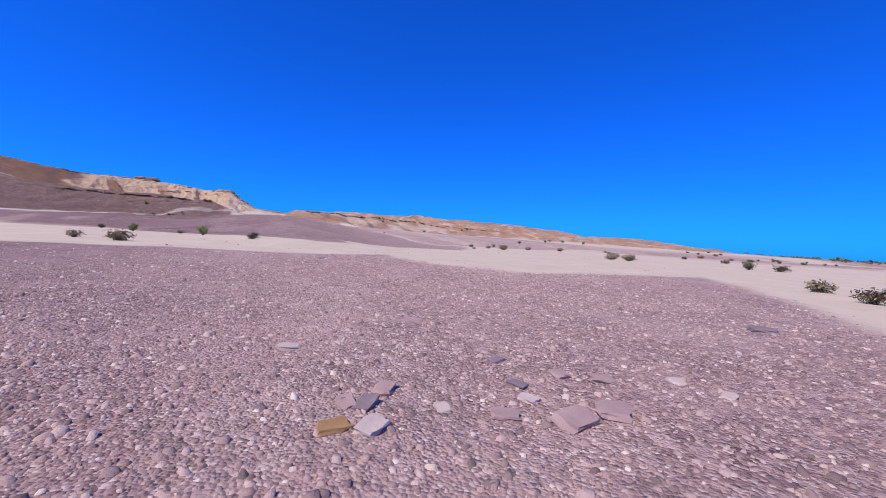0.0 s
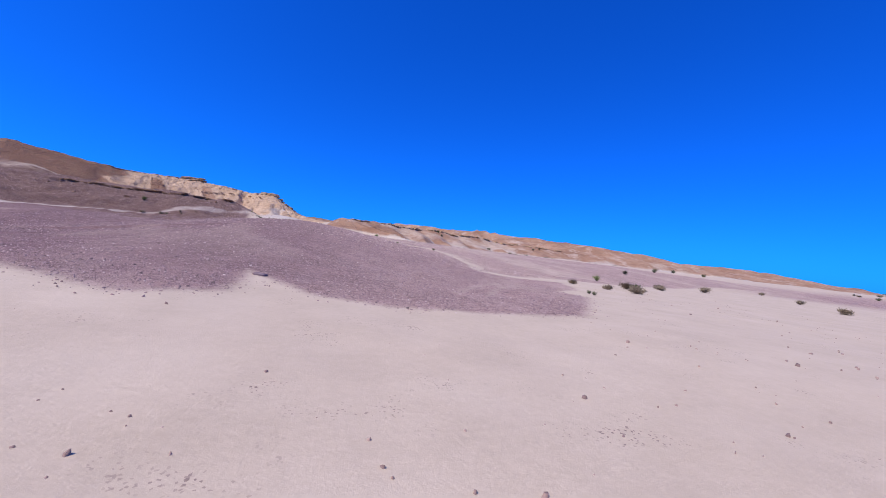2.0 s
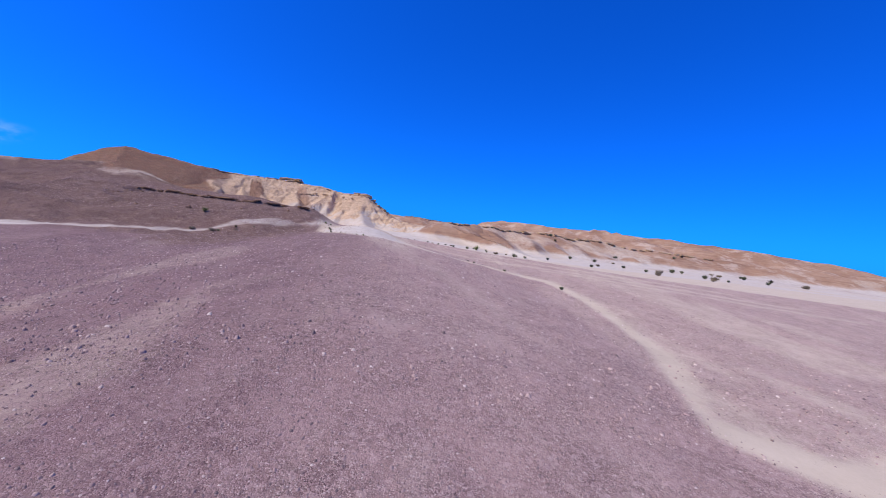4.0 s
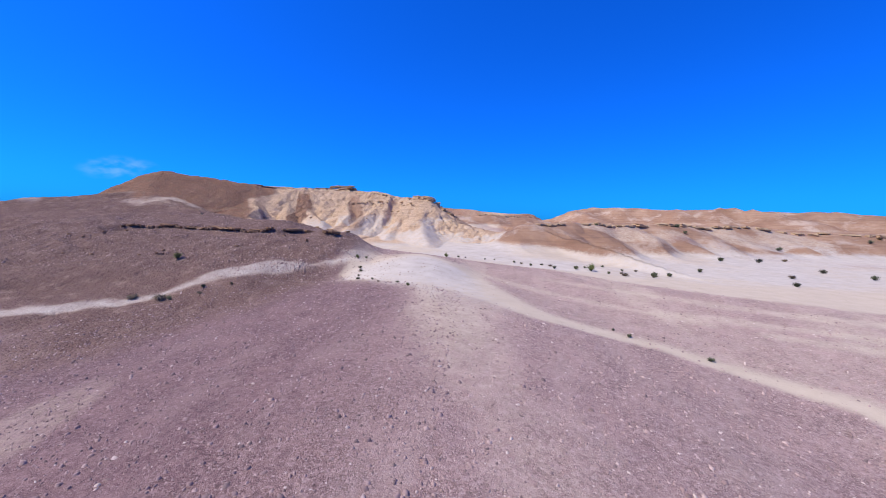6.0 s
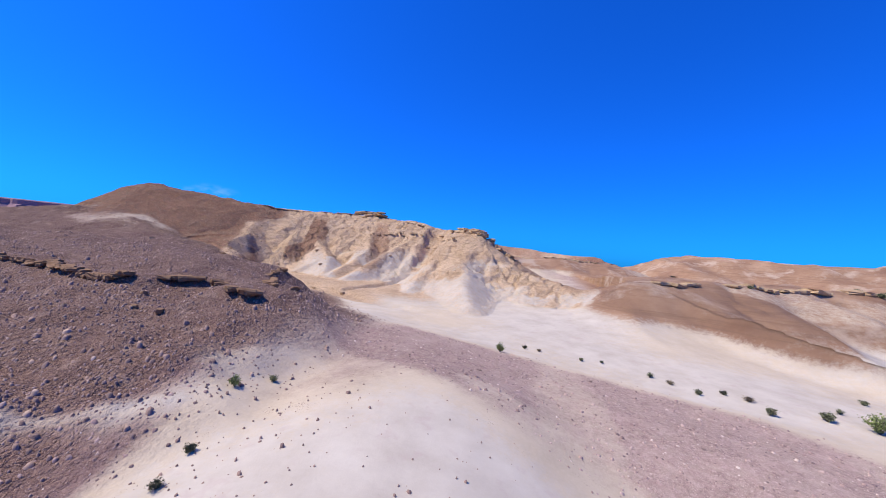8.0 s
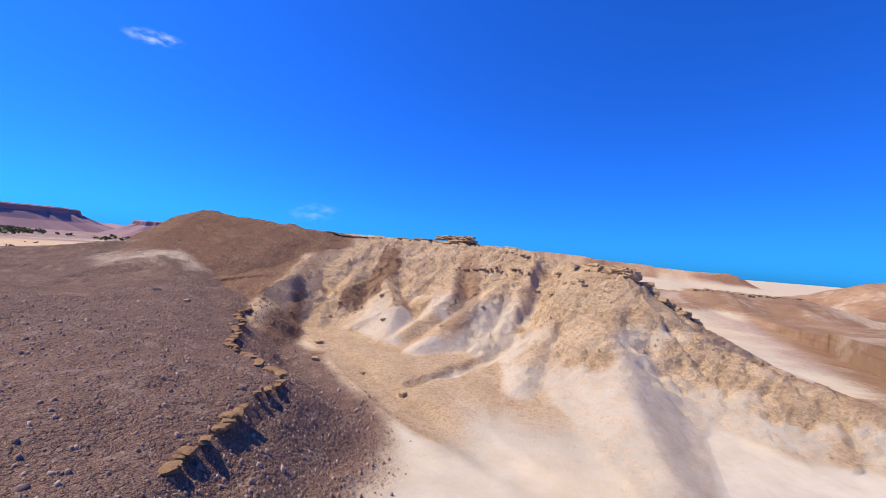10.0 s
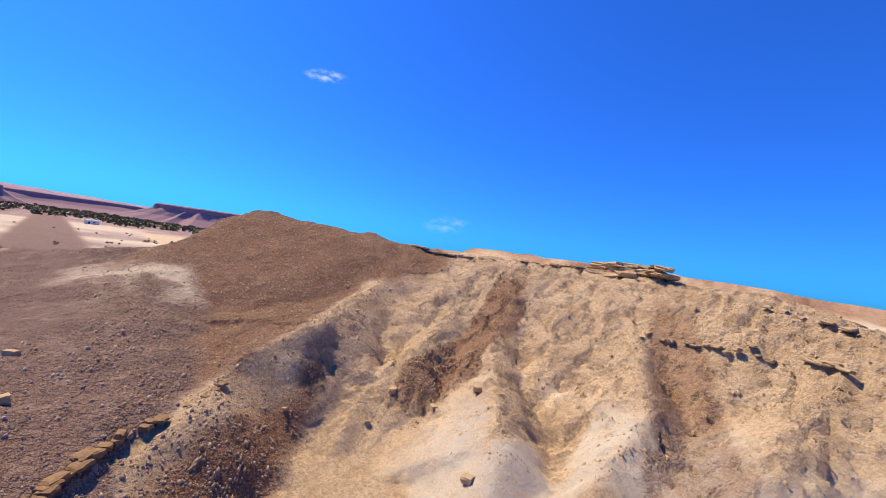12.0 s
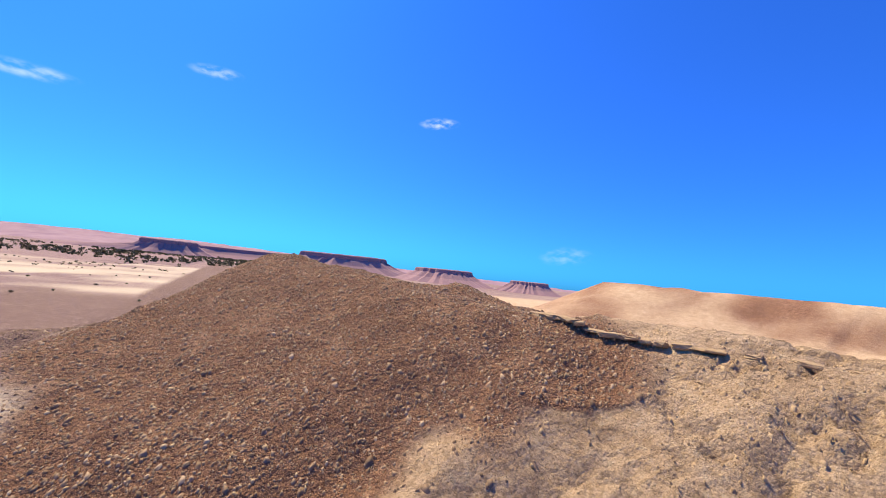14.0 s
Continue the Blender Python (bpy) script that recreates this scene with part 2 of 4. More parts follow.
# ---- materials ----
class Mat:
    """A Principled material with short helpers for its nodes."""

    def __init__(self, name, roughness=0.92, specular=0.15):
        self.mat = bpy.data.materials.new(name)
        self.mat.use_nodes = True
        self.n, self.l = self.mat.node_tree.nodes, self.mat.node_tree.links
        self.p = self.n["Principled BSDF"]
        self.p.inputs["Roughness"].default_value = roughness
        self.p.inputs["Specular IOR Level"].default_value = specular
        self.pos = self.n.new("ShaderNodeTexCoord").outputs["Object"]

    def put(self, socket, value):
        if hasattr(value, "links"):
            self.l.new(value, socket)
        else:
            socket.default_value = value

    def noise(self, scale, detail=4.0, rough=0.6, vector=None, out="Fac"):
        n = self.n.new("ShaderNodeTexNoise")
        n.inputs["Scale"].default_value, n.inputs["Detail"].default_value, n.inputs["Roughness"].default_value = scale, detail, rough
        self.l.new(vector or self.pos, n.inputs["Vector"])
        return n.outputs[out]

    def cells(self, scale, feature="F1", out="Distance", vector=None):
        n = self.n.new("ShaderNodeTexVoronoi")
        n.feature = feature
        n.inputs["Scale"].default_value = scale
        self.l.new(vector or self.pos, n.inputs["Vector"])
        return n.outputs[out]

    def stretched(self, sx, sy, sz):
        n = self.n.new("ShaderNodeMapping")
        n.inputs["Scale"].default_value = (sx, sy, sz)
        self.l.new(self.pos, n.inputs["Vector"])
        return n.outputs[0]

    def ramp(self, fac, *stops):
        n = self.n.new("ShaderNodeValToRGB")
        while len(n.color_ramp.elements) < len(stops):
            n.color_ramp.elements.new(0.5)
        for e, (at, c) in zip(n.color_ramp.elements, stops):
            e.position, e.color = at, (*c, 1) if len(c) == 3 else c
        self.put(n.inputs[0], fac)
        return n.outputs[0]

    def mix(self, fac, a, b, kind="MIX"):
        n = self.n.new("ShaderNodeMix")
        n.data_type, n.blend_type = "RGBA", kind
        self.put(n.inputs[0], fac)
        for s, v in ((n.inputs[6], a), (n.inputs[7], b)):
            self.put(s, (*v, 1) if isinstance(v, tuple) and len(v) == 3 else v)
        return n.outputs[2]

    def maths(self, op, a, b=0.5, c=0.0):
        n = self.n.new("ShaderNodeMath")
        n.operation = op
        for s, v in zip(n.inputs, (a, b, c)):
            self.put(s, v)
        return n.outputs[0]

    def spread(self, fac, lo, hi):
        n = self.n.new("ShaderNodeMapRange")
        n.interpolation_type = "SMOOTHSTEP"
        n.inputs[1].default_value, n.inputs[2].default_value = lo, hi
        self.l.new(fac, n.inputs[0])
        return n.outputs[0]

    def channel(self, name, k):
        a = self.n.new("ShaderNodeAttribute")
        a.attribute_name = name
        s = self.n.new("ShaderNodeSeparateColor")
        self.l.new(a.outputs["Color"], s.inputs[0])
        return s.outputs[k]

    def bump(self, heightmap, strength, distance, under=None):
        n = self.n.new("ShaderNodeBump")
        n.inputs["Strength"].default_value, n.inputs["Distance"].default_value = strength, distance
        self.l.new(heightmap, n.inputs["Height"])
        if under:
            self.l.new(under, n.inputs["Normal"])
        return n.outputs[0]

    def done(self, color, normal=None):
        self.put(self.p.inputs["Base Color"], (*color, 1) if isinstance(color, tuple) else color)
        if normal:
            self.l.new(normal, self.p.inputs["Normal"])
        return self.mat


def ground_material():
    m = Mat("desert_ground")
    big, mid, fine = m.noise(0.07, 5), m.noise(0.6, 6, 0.65), m.noise(9.0, 5, 0.7)
    grit = m.cells(48.0, out="Color")
    clast = m.cells(9.0, out="Color")
    pick = m.n.new("ShaderNodeSeparateColor")
    m.l.new(grit, pick.inputs[0])
    pick_2 = m.n.new("ShaderNodeSeparateColor")
    m.l.new(clast, pick_2.inputs[0])
    # mauve gravel pavement
    gravel = m.ramp(pick.outputs[0], (0.0, (0.060, 0.033, 0.031)), (0.3, (0.220, 0.130, 0.113)), (0.65, (0.380, 0.235, 0.198)), (0.9, (0.520, 0.355, 0.297)), (1.0, (0.740, 0.610, 0.504)))
    gravel = m.mix(m.maths("MULTIPLY", pick_2.outputs[1], 0.7), gravel, m.ramp(pick_2.outputs[0], (0, (0.15, 0.09, 0.08)), (0.5, (0.34, 0.21, 0.18)), (1, (0.56, 0.39, 0.33))))
    gravel = m.mix(m.spread(mid, 0.35, 0.75), gravel, m.mix(0.5, gravel, (0.54, 0.35, 0.29)))
    gravel = m.mix(m.maths("MULTIPLY", m.spread(big, 0.4, 0.75), 0.3), gravel, (0.33, 0.19, 0.18))
    gravel = m.mix(m.maths('MULTIPLY', m.spread(m.noise(0.5, 6, 0.7, m.stretched(1.0, 0.35, 1.0)), 0.48, 0.7), 0.4), gravel, (0.50, 0.36, 0.29))
    gravel = m.mix(m.maths('MULTIPLY', m.channel('zone_c', 0), 0.85), gravel, m.mix(1.0, gravel, (0.52, 0.46, 0.52), 'MULTIPLY'))
    # sand
    sand = m.ramp(mid, (0.25, (0.47, 0.36, 0.255)), (0.5, (0.53, 0.41, 0.295)), (0.8, (0.59, 0.465, 0.34)))
    sand = m.mix(m.maths("MULTIPLY", m.spread(fine, 0.35, 0.7), 0.25), sand, (0.64, 0.50, 0.37))
    sand = m.mix(m.maths("MULTIPLY", m.spread(m.noise(0.9, 3), 0.55, 0.75), m.spread(pick.outputs[1], 0.9, 0.95)), sand, (0.20, 0.13, 0.11))
    # chalk
    chalk = m.ramp(mid, (0.2, (0.43, 0.345, 0.275)), (0.55, (0.545, 0.455, 0.37)), (0.85, (0.62, 0.53, 0.44)))
    chalk = m.mix(m.maths("MULTIPLY", m.spread(m.noise(1.4, 4), 0.55, 0.7), 0.4), chalk, (0.46, 0.33, 0.29))
    # dark scree
    scree = m.ramp(pick.outputs[2], (0.0, (0.07, 0.037, 0.03)), (0.35, (0.165, 0.09, 0.07)), (0.75, (0.25, 0.147, 0.112)), (1.0, (0.42, 0.27, 0.20)))
    scree = m.mix(m.maths("MULTIPLY", pick_2.outputs[2], 0.4), scree, (0.18, 0.102, 0.08))
    scree = m.mix(m.maths("MULTIPLY", m.spread(mid, 0.5, 0.8), 0.4), scree, (0.28, 0.18, 0.14))
    scree = m.mix(m.maths('MULTIPLY', m.spread(m.noise(0.9, 6, 0.7), 0.52, 0.68), 0.55), scree, (0.37, 0.245, 0.19))
    scree = m.mix(m.maths('MULTIPLY', m.spread(m.noise(1.7, 6, 0.75), 0.55, 0.7), 0.5), scree, (0.10, 0.055, 0.042))
    # marl
    scree = m.mix(m.channel('zone_b', 0), scree, m.mix(1.0, scree, (1.5, 1.28, 1.02), 'MULTIPLY'))
    marl = m.ramp(m.noise(0.35, 6, 0.7), (0.25, (0.46, 0.28, 0.165)), (0.42, (0.60, 0.395, 0.25)), (0.6, (0.70, 0.48, 0.315)), (0.85, (0.77, 0.575, 0.42)))
    marl = m.mix(m.maths("MULTIPLY", m.spread(fine, 0.47, 0.62), 0.6), marl, (0.37, 0.23, 0.13))
    marl = m.mix(m.maths("MULTIPLY", m.spread(m.noise(3.2, 6, 0.75), 0.5, 0.7), 0.4), marl, (0.74, 0.60, 0.43))
    beds = m.noise(1.0, 5, 0.6, m.stretched(0.12, 0.12, 2.6))
    marl = m.mix(m.maths("MULTIPLY", m.spread(beds, 0.55, 0.68), 0.35), marl, (0.34, 0.21, 0.12))
    chips = m.n.new("ShaderNodeSeparateColor")
    m.l.new(m.cells(5.5, out="Color"), chips.inputs[0])
    marl = m.mix(m.maths("MULTIPLY", m.spread(chips.outputs[0], 0.62, 0.9), 0.4), marl, (0.36, 0.225, 0.125))
    # ochre far hills
    ochre = m.ramp(m.noise(0.12, 6, 0.65), (0.25, (0.25, 0.13, 0.08)), (0.5, (0.38, 0.215, 0.13)), (0.75, (0.50, 0.315, 0.20)))
    ochre = m.mix(m.maths("MULTIPLY", m.spread(beds, 0.5, 0.6), 0.4), ochre, (0.24, 0.135, 0.085))
    ochre = m.mix(m.maths("MULTIPLY", m.spread(m.noise(0.14, 6, 0.7), 0.5, 0.66), 0.7), ochre, (0.58, 0.43, 0.32))
    # far ridges: distance haze put into the base colour as purple
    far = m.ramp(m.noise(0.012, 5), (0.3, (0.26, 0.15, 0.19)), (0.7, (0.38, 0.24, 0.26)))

    edge = m.maths("MULTIPLY", m.maths("SUBTRACT", m.noise(2.1, 8, 0.8), 0.5), 3.2)

    def mask(attribute, k):
        v = m.channel(attribute, k)
        return m.spread(m.maths("ADD", v, m.maths("MULTIPLY", edge, m.maths("MULTIPLY", v, m.maths("SUBTRACT", 1.3, v)))), 0.25, 0.75)

    v = m.channel('zone_a', 0)
    c = m.mix(m.spread(m.maths('ADD', v, m.maths('MULTIPLY', edge, m.maths('MULTIPLY', v, m.maths('SUBTRACT', 1.15, v)))), 0.02, 0.98), sand, gravel)
    c = m.mix(mask("zone_a", 1), c, chalk)
    c = m.mix(mask("zone_b", 0), c, marl)
    c = m.mix(mask("zone_b", 1), c, ochre)
    v = m.channel('zone_a', 2)
    c = m.mix(m.spread(m.maths('ADD', v, m.maths('MULTIPLY', edge, m.maths('MULTIPLY', v, m.maths('SUBTRACT', 1.15, v)))), 0.02, 0.98), c, scree)
    # haze tint over the distant ridges
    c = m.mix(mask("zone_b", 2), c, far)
    # relief
    soft_zone = m.maths("MAXIMUM", m.channel("zone_a", 0), m.channel("zone_a", 2))
    stones = m.maths("MULTIPLY", m.maths("SUBTRACT", 1.0, m.cells(48.0)), soft_zone)
    n1 = m.bump(stones, 0.75, 0.022)
    n1 = m.bump(m.maths('MULTIPLY', m.maths('SUBTRACT', 1.0, m.cells(13.0)), soft_zone), 0.4, 0.04, n1)
    hard = m.maths('MULTIPLY_ADD', m.maths('MAXIMUM', m.channel('zone_b', 0), m.channel('zone_b', 1)), 0.95, 0.05)
    n2 = m.bump(m.maths('MULTIPLY', m.noise(2.2, 9, 0.75), hard), 1.0, 0.26, n1)
    lumps = m.maths("MULTIPLY", m.cells(1.6, out="Distance", vector=m.stretched(1, 1, 1.6)), m.channel("zone_b", 0))
    n3 = m.bump(lumps, 0.35, 0.22, n2)
    n3 = m.bump(m.maths('MULTIPLY', m.noise(7.0, 8, 0.82), hard), 0.9, 0.14, n3)
    rubbly = m.maths('MAXIMUM', m.maths('MULTIPLY', m.channel('zone_b', 0), 0.4), m.channel('zone_a', 2))
    for size, deep in ((4.0, 0.16), (9.0, 0.09), (19.0, 0.05)):
        n3 = m.bump(m.maths('MULTIPLY', m.maths('SUBTRACT', 1.0, m.cells(size)), rubbly), 0.7, deep, n3)
    return m.done(c, n3)


def stone_material(name, stops, bump=0.02, tone=(0.5, 0.36, 0.32)):
    m = Mat(name, 0.9, 0.2)
    g = m.n.new("ShaderNodeNewGeometry")
    c = m.ramp(g.outputs["Random Per Island"], *stops)
    c = m.mix(m.maths("MULTIPLY", m.noise(22.0, 5, 0.7), 0.5), c, tone)
    return m.done(c, m.bump(m.noise(30.0, 5), 0.6, bump))


def rock_material(name, a, b, c, bump=0.05):
    m = Mat(name, 0.92, 0.15)
    info = m.n.new("ShaderNodeObjectInfo")
    col = m.ramp(m.noise(1.6, 7, 0.7), (0.25, a), (0.5, b), (0.78, c))
    col = m.mix(m.maths("MULTIPLY", info.outputs["Random"], 0.35), col, m.mix(0.5, a, b))
    beds = m.noise(1.0, 4, 0.6, m.stretched(0.4, 0.4, 9.0))
    col = m.mix(m.maths("MULTIPLY", m.spread(beds, 0.5, 0.7), 0.5), col, a)
    return m.done(col, m.bump(m.noise(6.0, 8, 0.75), 0.9, bump))


def leaf_material(name, a, b):
    m = Mat(name, 0.75, 0.25)
    g = m.n.new("ShaderNodeNewGeometry")
    return m.done(m.ramp(g.outputs["Random Per Island"], (0.0, a), (1.0, b)))


GROUND = ground_material()
GRAVEL = stone_material("mauve_gravel", ((0.0, (0.070, 0.040, 0.038)), (0.25, (0.220, 0.130, 0.113)), (0.6, (0.390, 0.245, 0.207)), (0.9, (0.520, 0.360, 0.297)), (1.0, (0.720, 0.580, 0.468))))
DARK_GRAVEL = stone_material("varnished_gravel", ((0.0, (0.070, 0.040, 0.040)), (0.3, (0.180, 0.105, 0.099)), (0.7, (0.290, 0.180, 0.162)), (0.94, (0.400, 0.270, 0.234)), (1.0, (0.600, 0.480, 0.405))))
PEAK_SCREE = stone_material("ochre_scree", ((0.0, (0.13, 0.075, 0.045)), (0.5, (0.265, 0.165, 0.10)), (0.9, (0.38, 0.25, 0.16)), (1.0, (0.50, 0.36, 0.24))), tone=(0.28, 0.175, 0.115))
SCREE = stone_material("brown_scree", ((0.0, (0.12, 0.065, 0.05)), (0.5, (0.23, 0.135, 0.10)), (0.9, (0.33, 0.205, 0.15)), (1.0, (0.48, 0.33, 0.25))))
RUBBLE = stone_material("marl_rubble", ((0.0, (0.27, 0.165, 0.09)), (0.5, (0.40, 0.265, 0.15)), (1.0, (0.53, 0.37, 0.22))), tone=(0.45, 0.30, 0.17))
CAP = rock_material("tan_caprock", (0.30, 0.18, 0.10), (0.48, 0.32, 0.18), (0.60, 0.44, 0.27))
BROWN_ROCK = rock_material("brown_ledge_rock", (0.13, 0.065, 0.04), (0.30, 0.17, 0.09), (0.46, 0.30, 0.17))
PINK_SLAB = rock_material("pinkish_slab", (0.28, 0.175, 0.16), (0.38, 0.25, 0.22), (0.48, 0.345, 0.30), 0.01)
PALE_SLAB = rock_material("pale_slab", (0.38, 0.27, 0.23), (0.52, 0.395, 0.335), (0.60, 0.48, 0.41), 0.01)
OCHRE_SLAB = rock_material("ochre_stone", (0.22, 0.11, 0.045), (0.36, 0.20, 0.085), (0.45, 0.28, 0.14), 0.01)
GREY_SLAB = rock_material("grey_slab", (0.15, 0.105, 0.105), (0.24, 0.17, 0.17), (0.36, 0.27, 0.26), 0.01)
# mesa rock with the purple of air haze mixed into its colours
MESA = rock_material('hazed_mesa_rock', (0.24, 0.135, 0.15), (0.33, 0.195, 0.205), (0.42, 0.27, 0.265), 0.3)
LEAF_GREEN = leaf_material("green_leaf", (0.09, 0.115, 0.03), (0.28, 0.30, 0.10))
LEAF_DRY = leaf_material("dry_leaf", (0.13, 0.095, 0.06), (0.34, 0.26, 0.16))
LEAF_DARK = leaf_material("dark_leaf", (0.05, 0.055, 0.028), (0.18, 0.18, 0.09))
TWIG = leaf_material("grey_twig", (0.10, 0.075, 0.055), (0.24, 0.18, 0.13))


# ---- zones of the ground ----
def inside(poly, x, y, soft_edge):
    """1 inside a polygon, 0 outside, with a soft border."""
    odd = np.zeros(np.shape(x), bool)
    best = np.full(np.shape(x), 1e9)
    for (ax, ay), (bx, by) in zip(poly, poly[1:] + poly[:1]):
        if ay != by:
            odd ^= ((ay > y) != (by > y)) & (x < (bx - ax) * (y - ay) / (by - ay) + ax)
        dx, dy = bx - ax, by - ay
        u = np.clip(((x - ax) * dx + (y - ay) * dy) / (dx * dx + dy * dy), 0, 1)
        best = np.minimum(best, np.hypot(x - ax - u * dx, y - ay - u * dy))
    return smooth(-soft_edge, soft_edge, np.where(odd, best, -best))


SOUTH_FIELD = [(-70, -26), (-21, -31.3), (-14.4, -32.8), (-10.5, -33.6), (-8.2, -35.2), (-8.2, -38.8), (-6.5, -41.2), (-1.7, -42), (2.4, -42.4), (-1, -45.4),
               (-4.2, -47.6), (-7, -49.6), (-9, -54), (-13, -66), (-90, -70)]
SPUR_FIELD = [(-15.3, -11.6), (-11.0, -19.5), (-7.0, -22.4), (-5.5, -21.4), (-5.3, -20.2), (-5.2, -18.3), (-4.4, -19.6), (-3.4, -21.0), (-1.7, -21.6), (0.8, -21.9), (4.3, -21.6), (9.3, -16.4), (9.8, -13.3), (12.8, -11.7), (14.8, -6.8), (11.8, -5.4), (9.4, -3), (13.8, 6.3), (14.8, 16),
              (14.1, 23), (8.9, 27.5), (3, 29.5), (-1, 33), (-6, 35), (-9, 36), (-10.8, 38), (-11.2, 42.5), (-14, 42.5), (-17.5, 37), (-21, 29), (-27, 22), (-25, 8), (-20, -3)]
TERRACE_FIELD = [(26.8, -1.9), (18, -3.2), (12.8, -3.6), (10.6, -1.4), (15.0, 5.6), (15.8, 17), (15.3, 23.8), (9.6, 28.4), (4, 31.5), (1.5, 38), (0, 42.6), (-6, 45.4), (-11, 47.5), (-15, 51), (-10, 57), (-6.5, 55.8), (-2.5, 54.3), (2, 53.3), (8, 51.5), (19.6, 41),
                 (28, 37.6), (46, 33), (72, 26), (92, 12), (56, 9), (38, 2)]
MOUND = [(-10.6, 36.4), (-9.9, 40.3), (-8.9, 42.4), (-6.8, 44.5), (-4, 43.7), (-0.8, 41.6), (0.3, 38.6), (1.4, 34), (3, 30.5), (-0.6, 24.5), (-3, 24.8), (-4.6, 32.5), (-8, 34.8)]
LEFT_WASH = [(-60, 12, 0), (-33, 24, 0), (-27, 28, 0), (-22, 31.6, 0), (-17, 36.8, 0), (-11.5, 40.5, 0), (-10.3, 44.5, 0)]
WHEEL_RUTS = [[(1.6, -18, 0), (3.6, -15.2, 0), (5.6, -13.0, 0), (7.4, -11.4, 0)], [(3.0, -18, 0), (4.6, -15.6, 0), (6.2, -13.6, 0), (8.0, -12.2, 0)]]
TRAILS = [[(14.5, 33, 0), (4, 40, 0), (-4, 46.2, 0)], [(40, 29, 0), (22, 35.5, 0), (6, 43, 0)], [(44, 24, 0), (24, 31, 0), (13, 35, 0)], [(46, 20, 0), (30, 26, 0), (17, 31, 0)]]
PALE_TRACK = [(-2, 28, 0), (0.5, 20, 0), (3, 12, 0), (6, 3, 0)]


def zones(x, y, z, dark, pale, orange, far):
    near = smooth(500, 300, np.hypot(x, y - 40))
    gravel = np.maximum.reduce([inside(SOUTH_FIELD, x, y, 0.7), inside(SPUR_FIELD, x, y, 0.5), 0.72 * inside(TERRACE_FIELD, x, y, 0.9)])
    plains = smooth(-0.22, 0.1, fbm(x, y, 55.0, 4, 301)) * np.maximum(smooth(-38, -70, x), smooth(45, 90, x) * smooth(30, 5, y))
    gravel = np.maximum(gravel, plains)
    gravel = np.maximum(gravel, 0.9 * smooth(-12, -17, x) * smooth(-90, -70, x) * smooth(2, 9, y) * smooth(50, 44, y))
    gravel = np.maximum(gravel, 0.85 * smooth(-60, -75, x) * smooth(-165, -135, x) * smooth(5, 25, y) * smooth(140, 110, y))
    gravel = np.maximum(gravel, 0.85 * smooth(-75, -95, x))
    gravel = gravel * (1 - 0.3 * smooth(0.1, 0.35, fbm(x * 1.6, y * 0.5, 7.0, 4, 305)) * smooth(-30, -8, y))
    gravel = gravel * (1 - 0.4 * np.exp(-(((x + 1) / 3.0) ** 2) - ((y - 27) / 6.0) ** 2))
    wash_out = smooth(-175, -200, x - 0.25 * (y - 80) + 30 * fbm(x, y, 60.0, 3, 317)) * smooth(-470, -400, x)
    gravel = gravel * (1 - wash_out * (0.4 + 1.2 * fbm(x, y * 0.35, 30.0, 4, 319)).clip(0, 1))
    for ruts in WHEEL_RUTS:
        gravel = gravel * (1 - 0.4 * smooth(0.32, 0.1, np.abs(along(ruts, x, y)[0])))
    gravel = gravel * (1 - 0.25 * smooth(2.4, 0.3, np.abs(along(PALE_TRACK, x, y)[0]) + 1.5 * fbm(x, y, 5.0, 3, 315)))
    for trail in TRAILS:
        gravel = gravel * (1 - 0.38 * smooth(0.9, 0.15, np.abs(along(trail, x, y)[0]) + 0.9 * fbm(x, y, 4.0, 3, 311)))
    chalk = inside(MOUND, x, y, 1.8) * np.interp(y, (26, 40), (0.1, 0.85))
    wash = smooth(1.7, 0.5, np.abs(along(LEFT_WASH, x, y)[0]) + 1.5 * fbm(x, y, 5.0, 3, 321))
    chalk = np.maximum(chalk, 0.8 * wash)
    chalk = np.maximum(chalk, (0.62 + 0.5 * fbm(x, y, 9.0, 4, 325)) * smooth(42, 56, y) * smooth(3.6, 2.2, z) * smooth(-40, -25, x) * (1 - dark) * near * (1 - inside(TERRACE_FIELD, x, y, 0.8)))
    chalk = chalk * (1 - 0.55 * smooth(-4, -8, x) * smooth(38, 43, y) * smooth(60, 54, y))
    gravel = gravel * (1 - chalk)
    gravel = np.maximum(gravel, 0.5 * smooth(-4, -8, x) * smooth(-26, -20, x) * smooth(40, 45, y) * smooth(60, 54, y) * (1 - chalk))
    gravel = np.maximum(gravel, 0.75 * smooth(0.05, 0.2, fbm(x * 0.35, y, 14.0, 3, 331)) * smooth(66, 80, y) * smooth(-5, 10, x) * smooth(220, 120, y))
    # the pale cliff: marl, chalk on its lower ribs, scree in the gullies and on the peak
    d, run, crest, lean = along(MAIN, x, y)
    peak = smooth(44.5, 38.0, run + 4 * fbm(x, y, 5.0, 3, 341)) * smooth(12.0, 17.0, run)
    peak = peak * smooth(12.0, 7.5, np.abs(d) + 4.0 * fbm(x, y, 5.0, 3, 343))
    streak = smooth(0.06, 0.2, value_noise((x * 0.95 + y * 0.3) / 3.0 + 0.6 * fbm(x, y, 8.0, 2, 351), y / 30.0, 347) + 0.25 * fbm(x, y, 1.5, 3, 349)) * smooth(1.2, 4.0, np.abs(d)) * (d < 0)
    marl = np.maximum(pale, smooth(5.0, 2.0, np.abs(along(RAVINE, x, y)[0])) * smooth(-12, -20, x) * smooth(-2.2, -0.6, along(RAVINE, x, y)[0]))
    gully = along(RAVINE, x, y)[0] + 1.2 * fbm(x, y, 3.0, 3, 357)
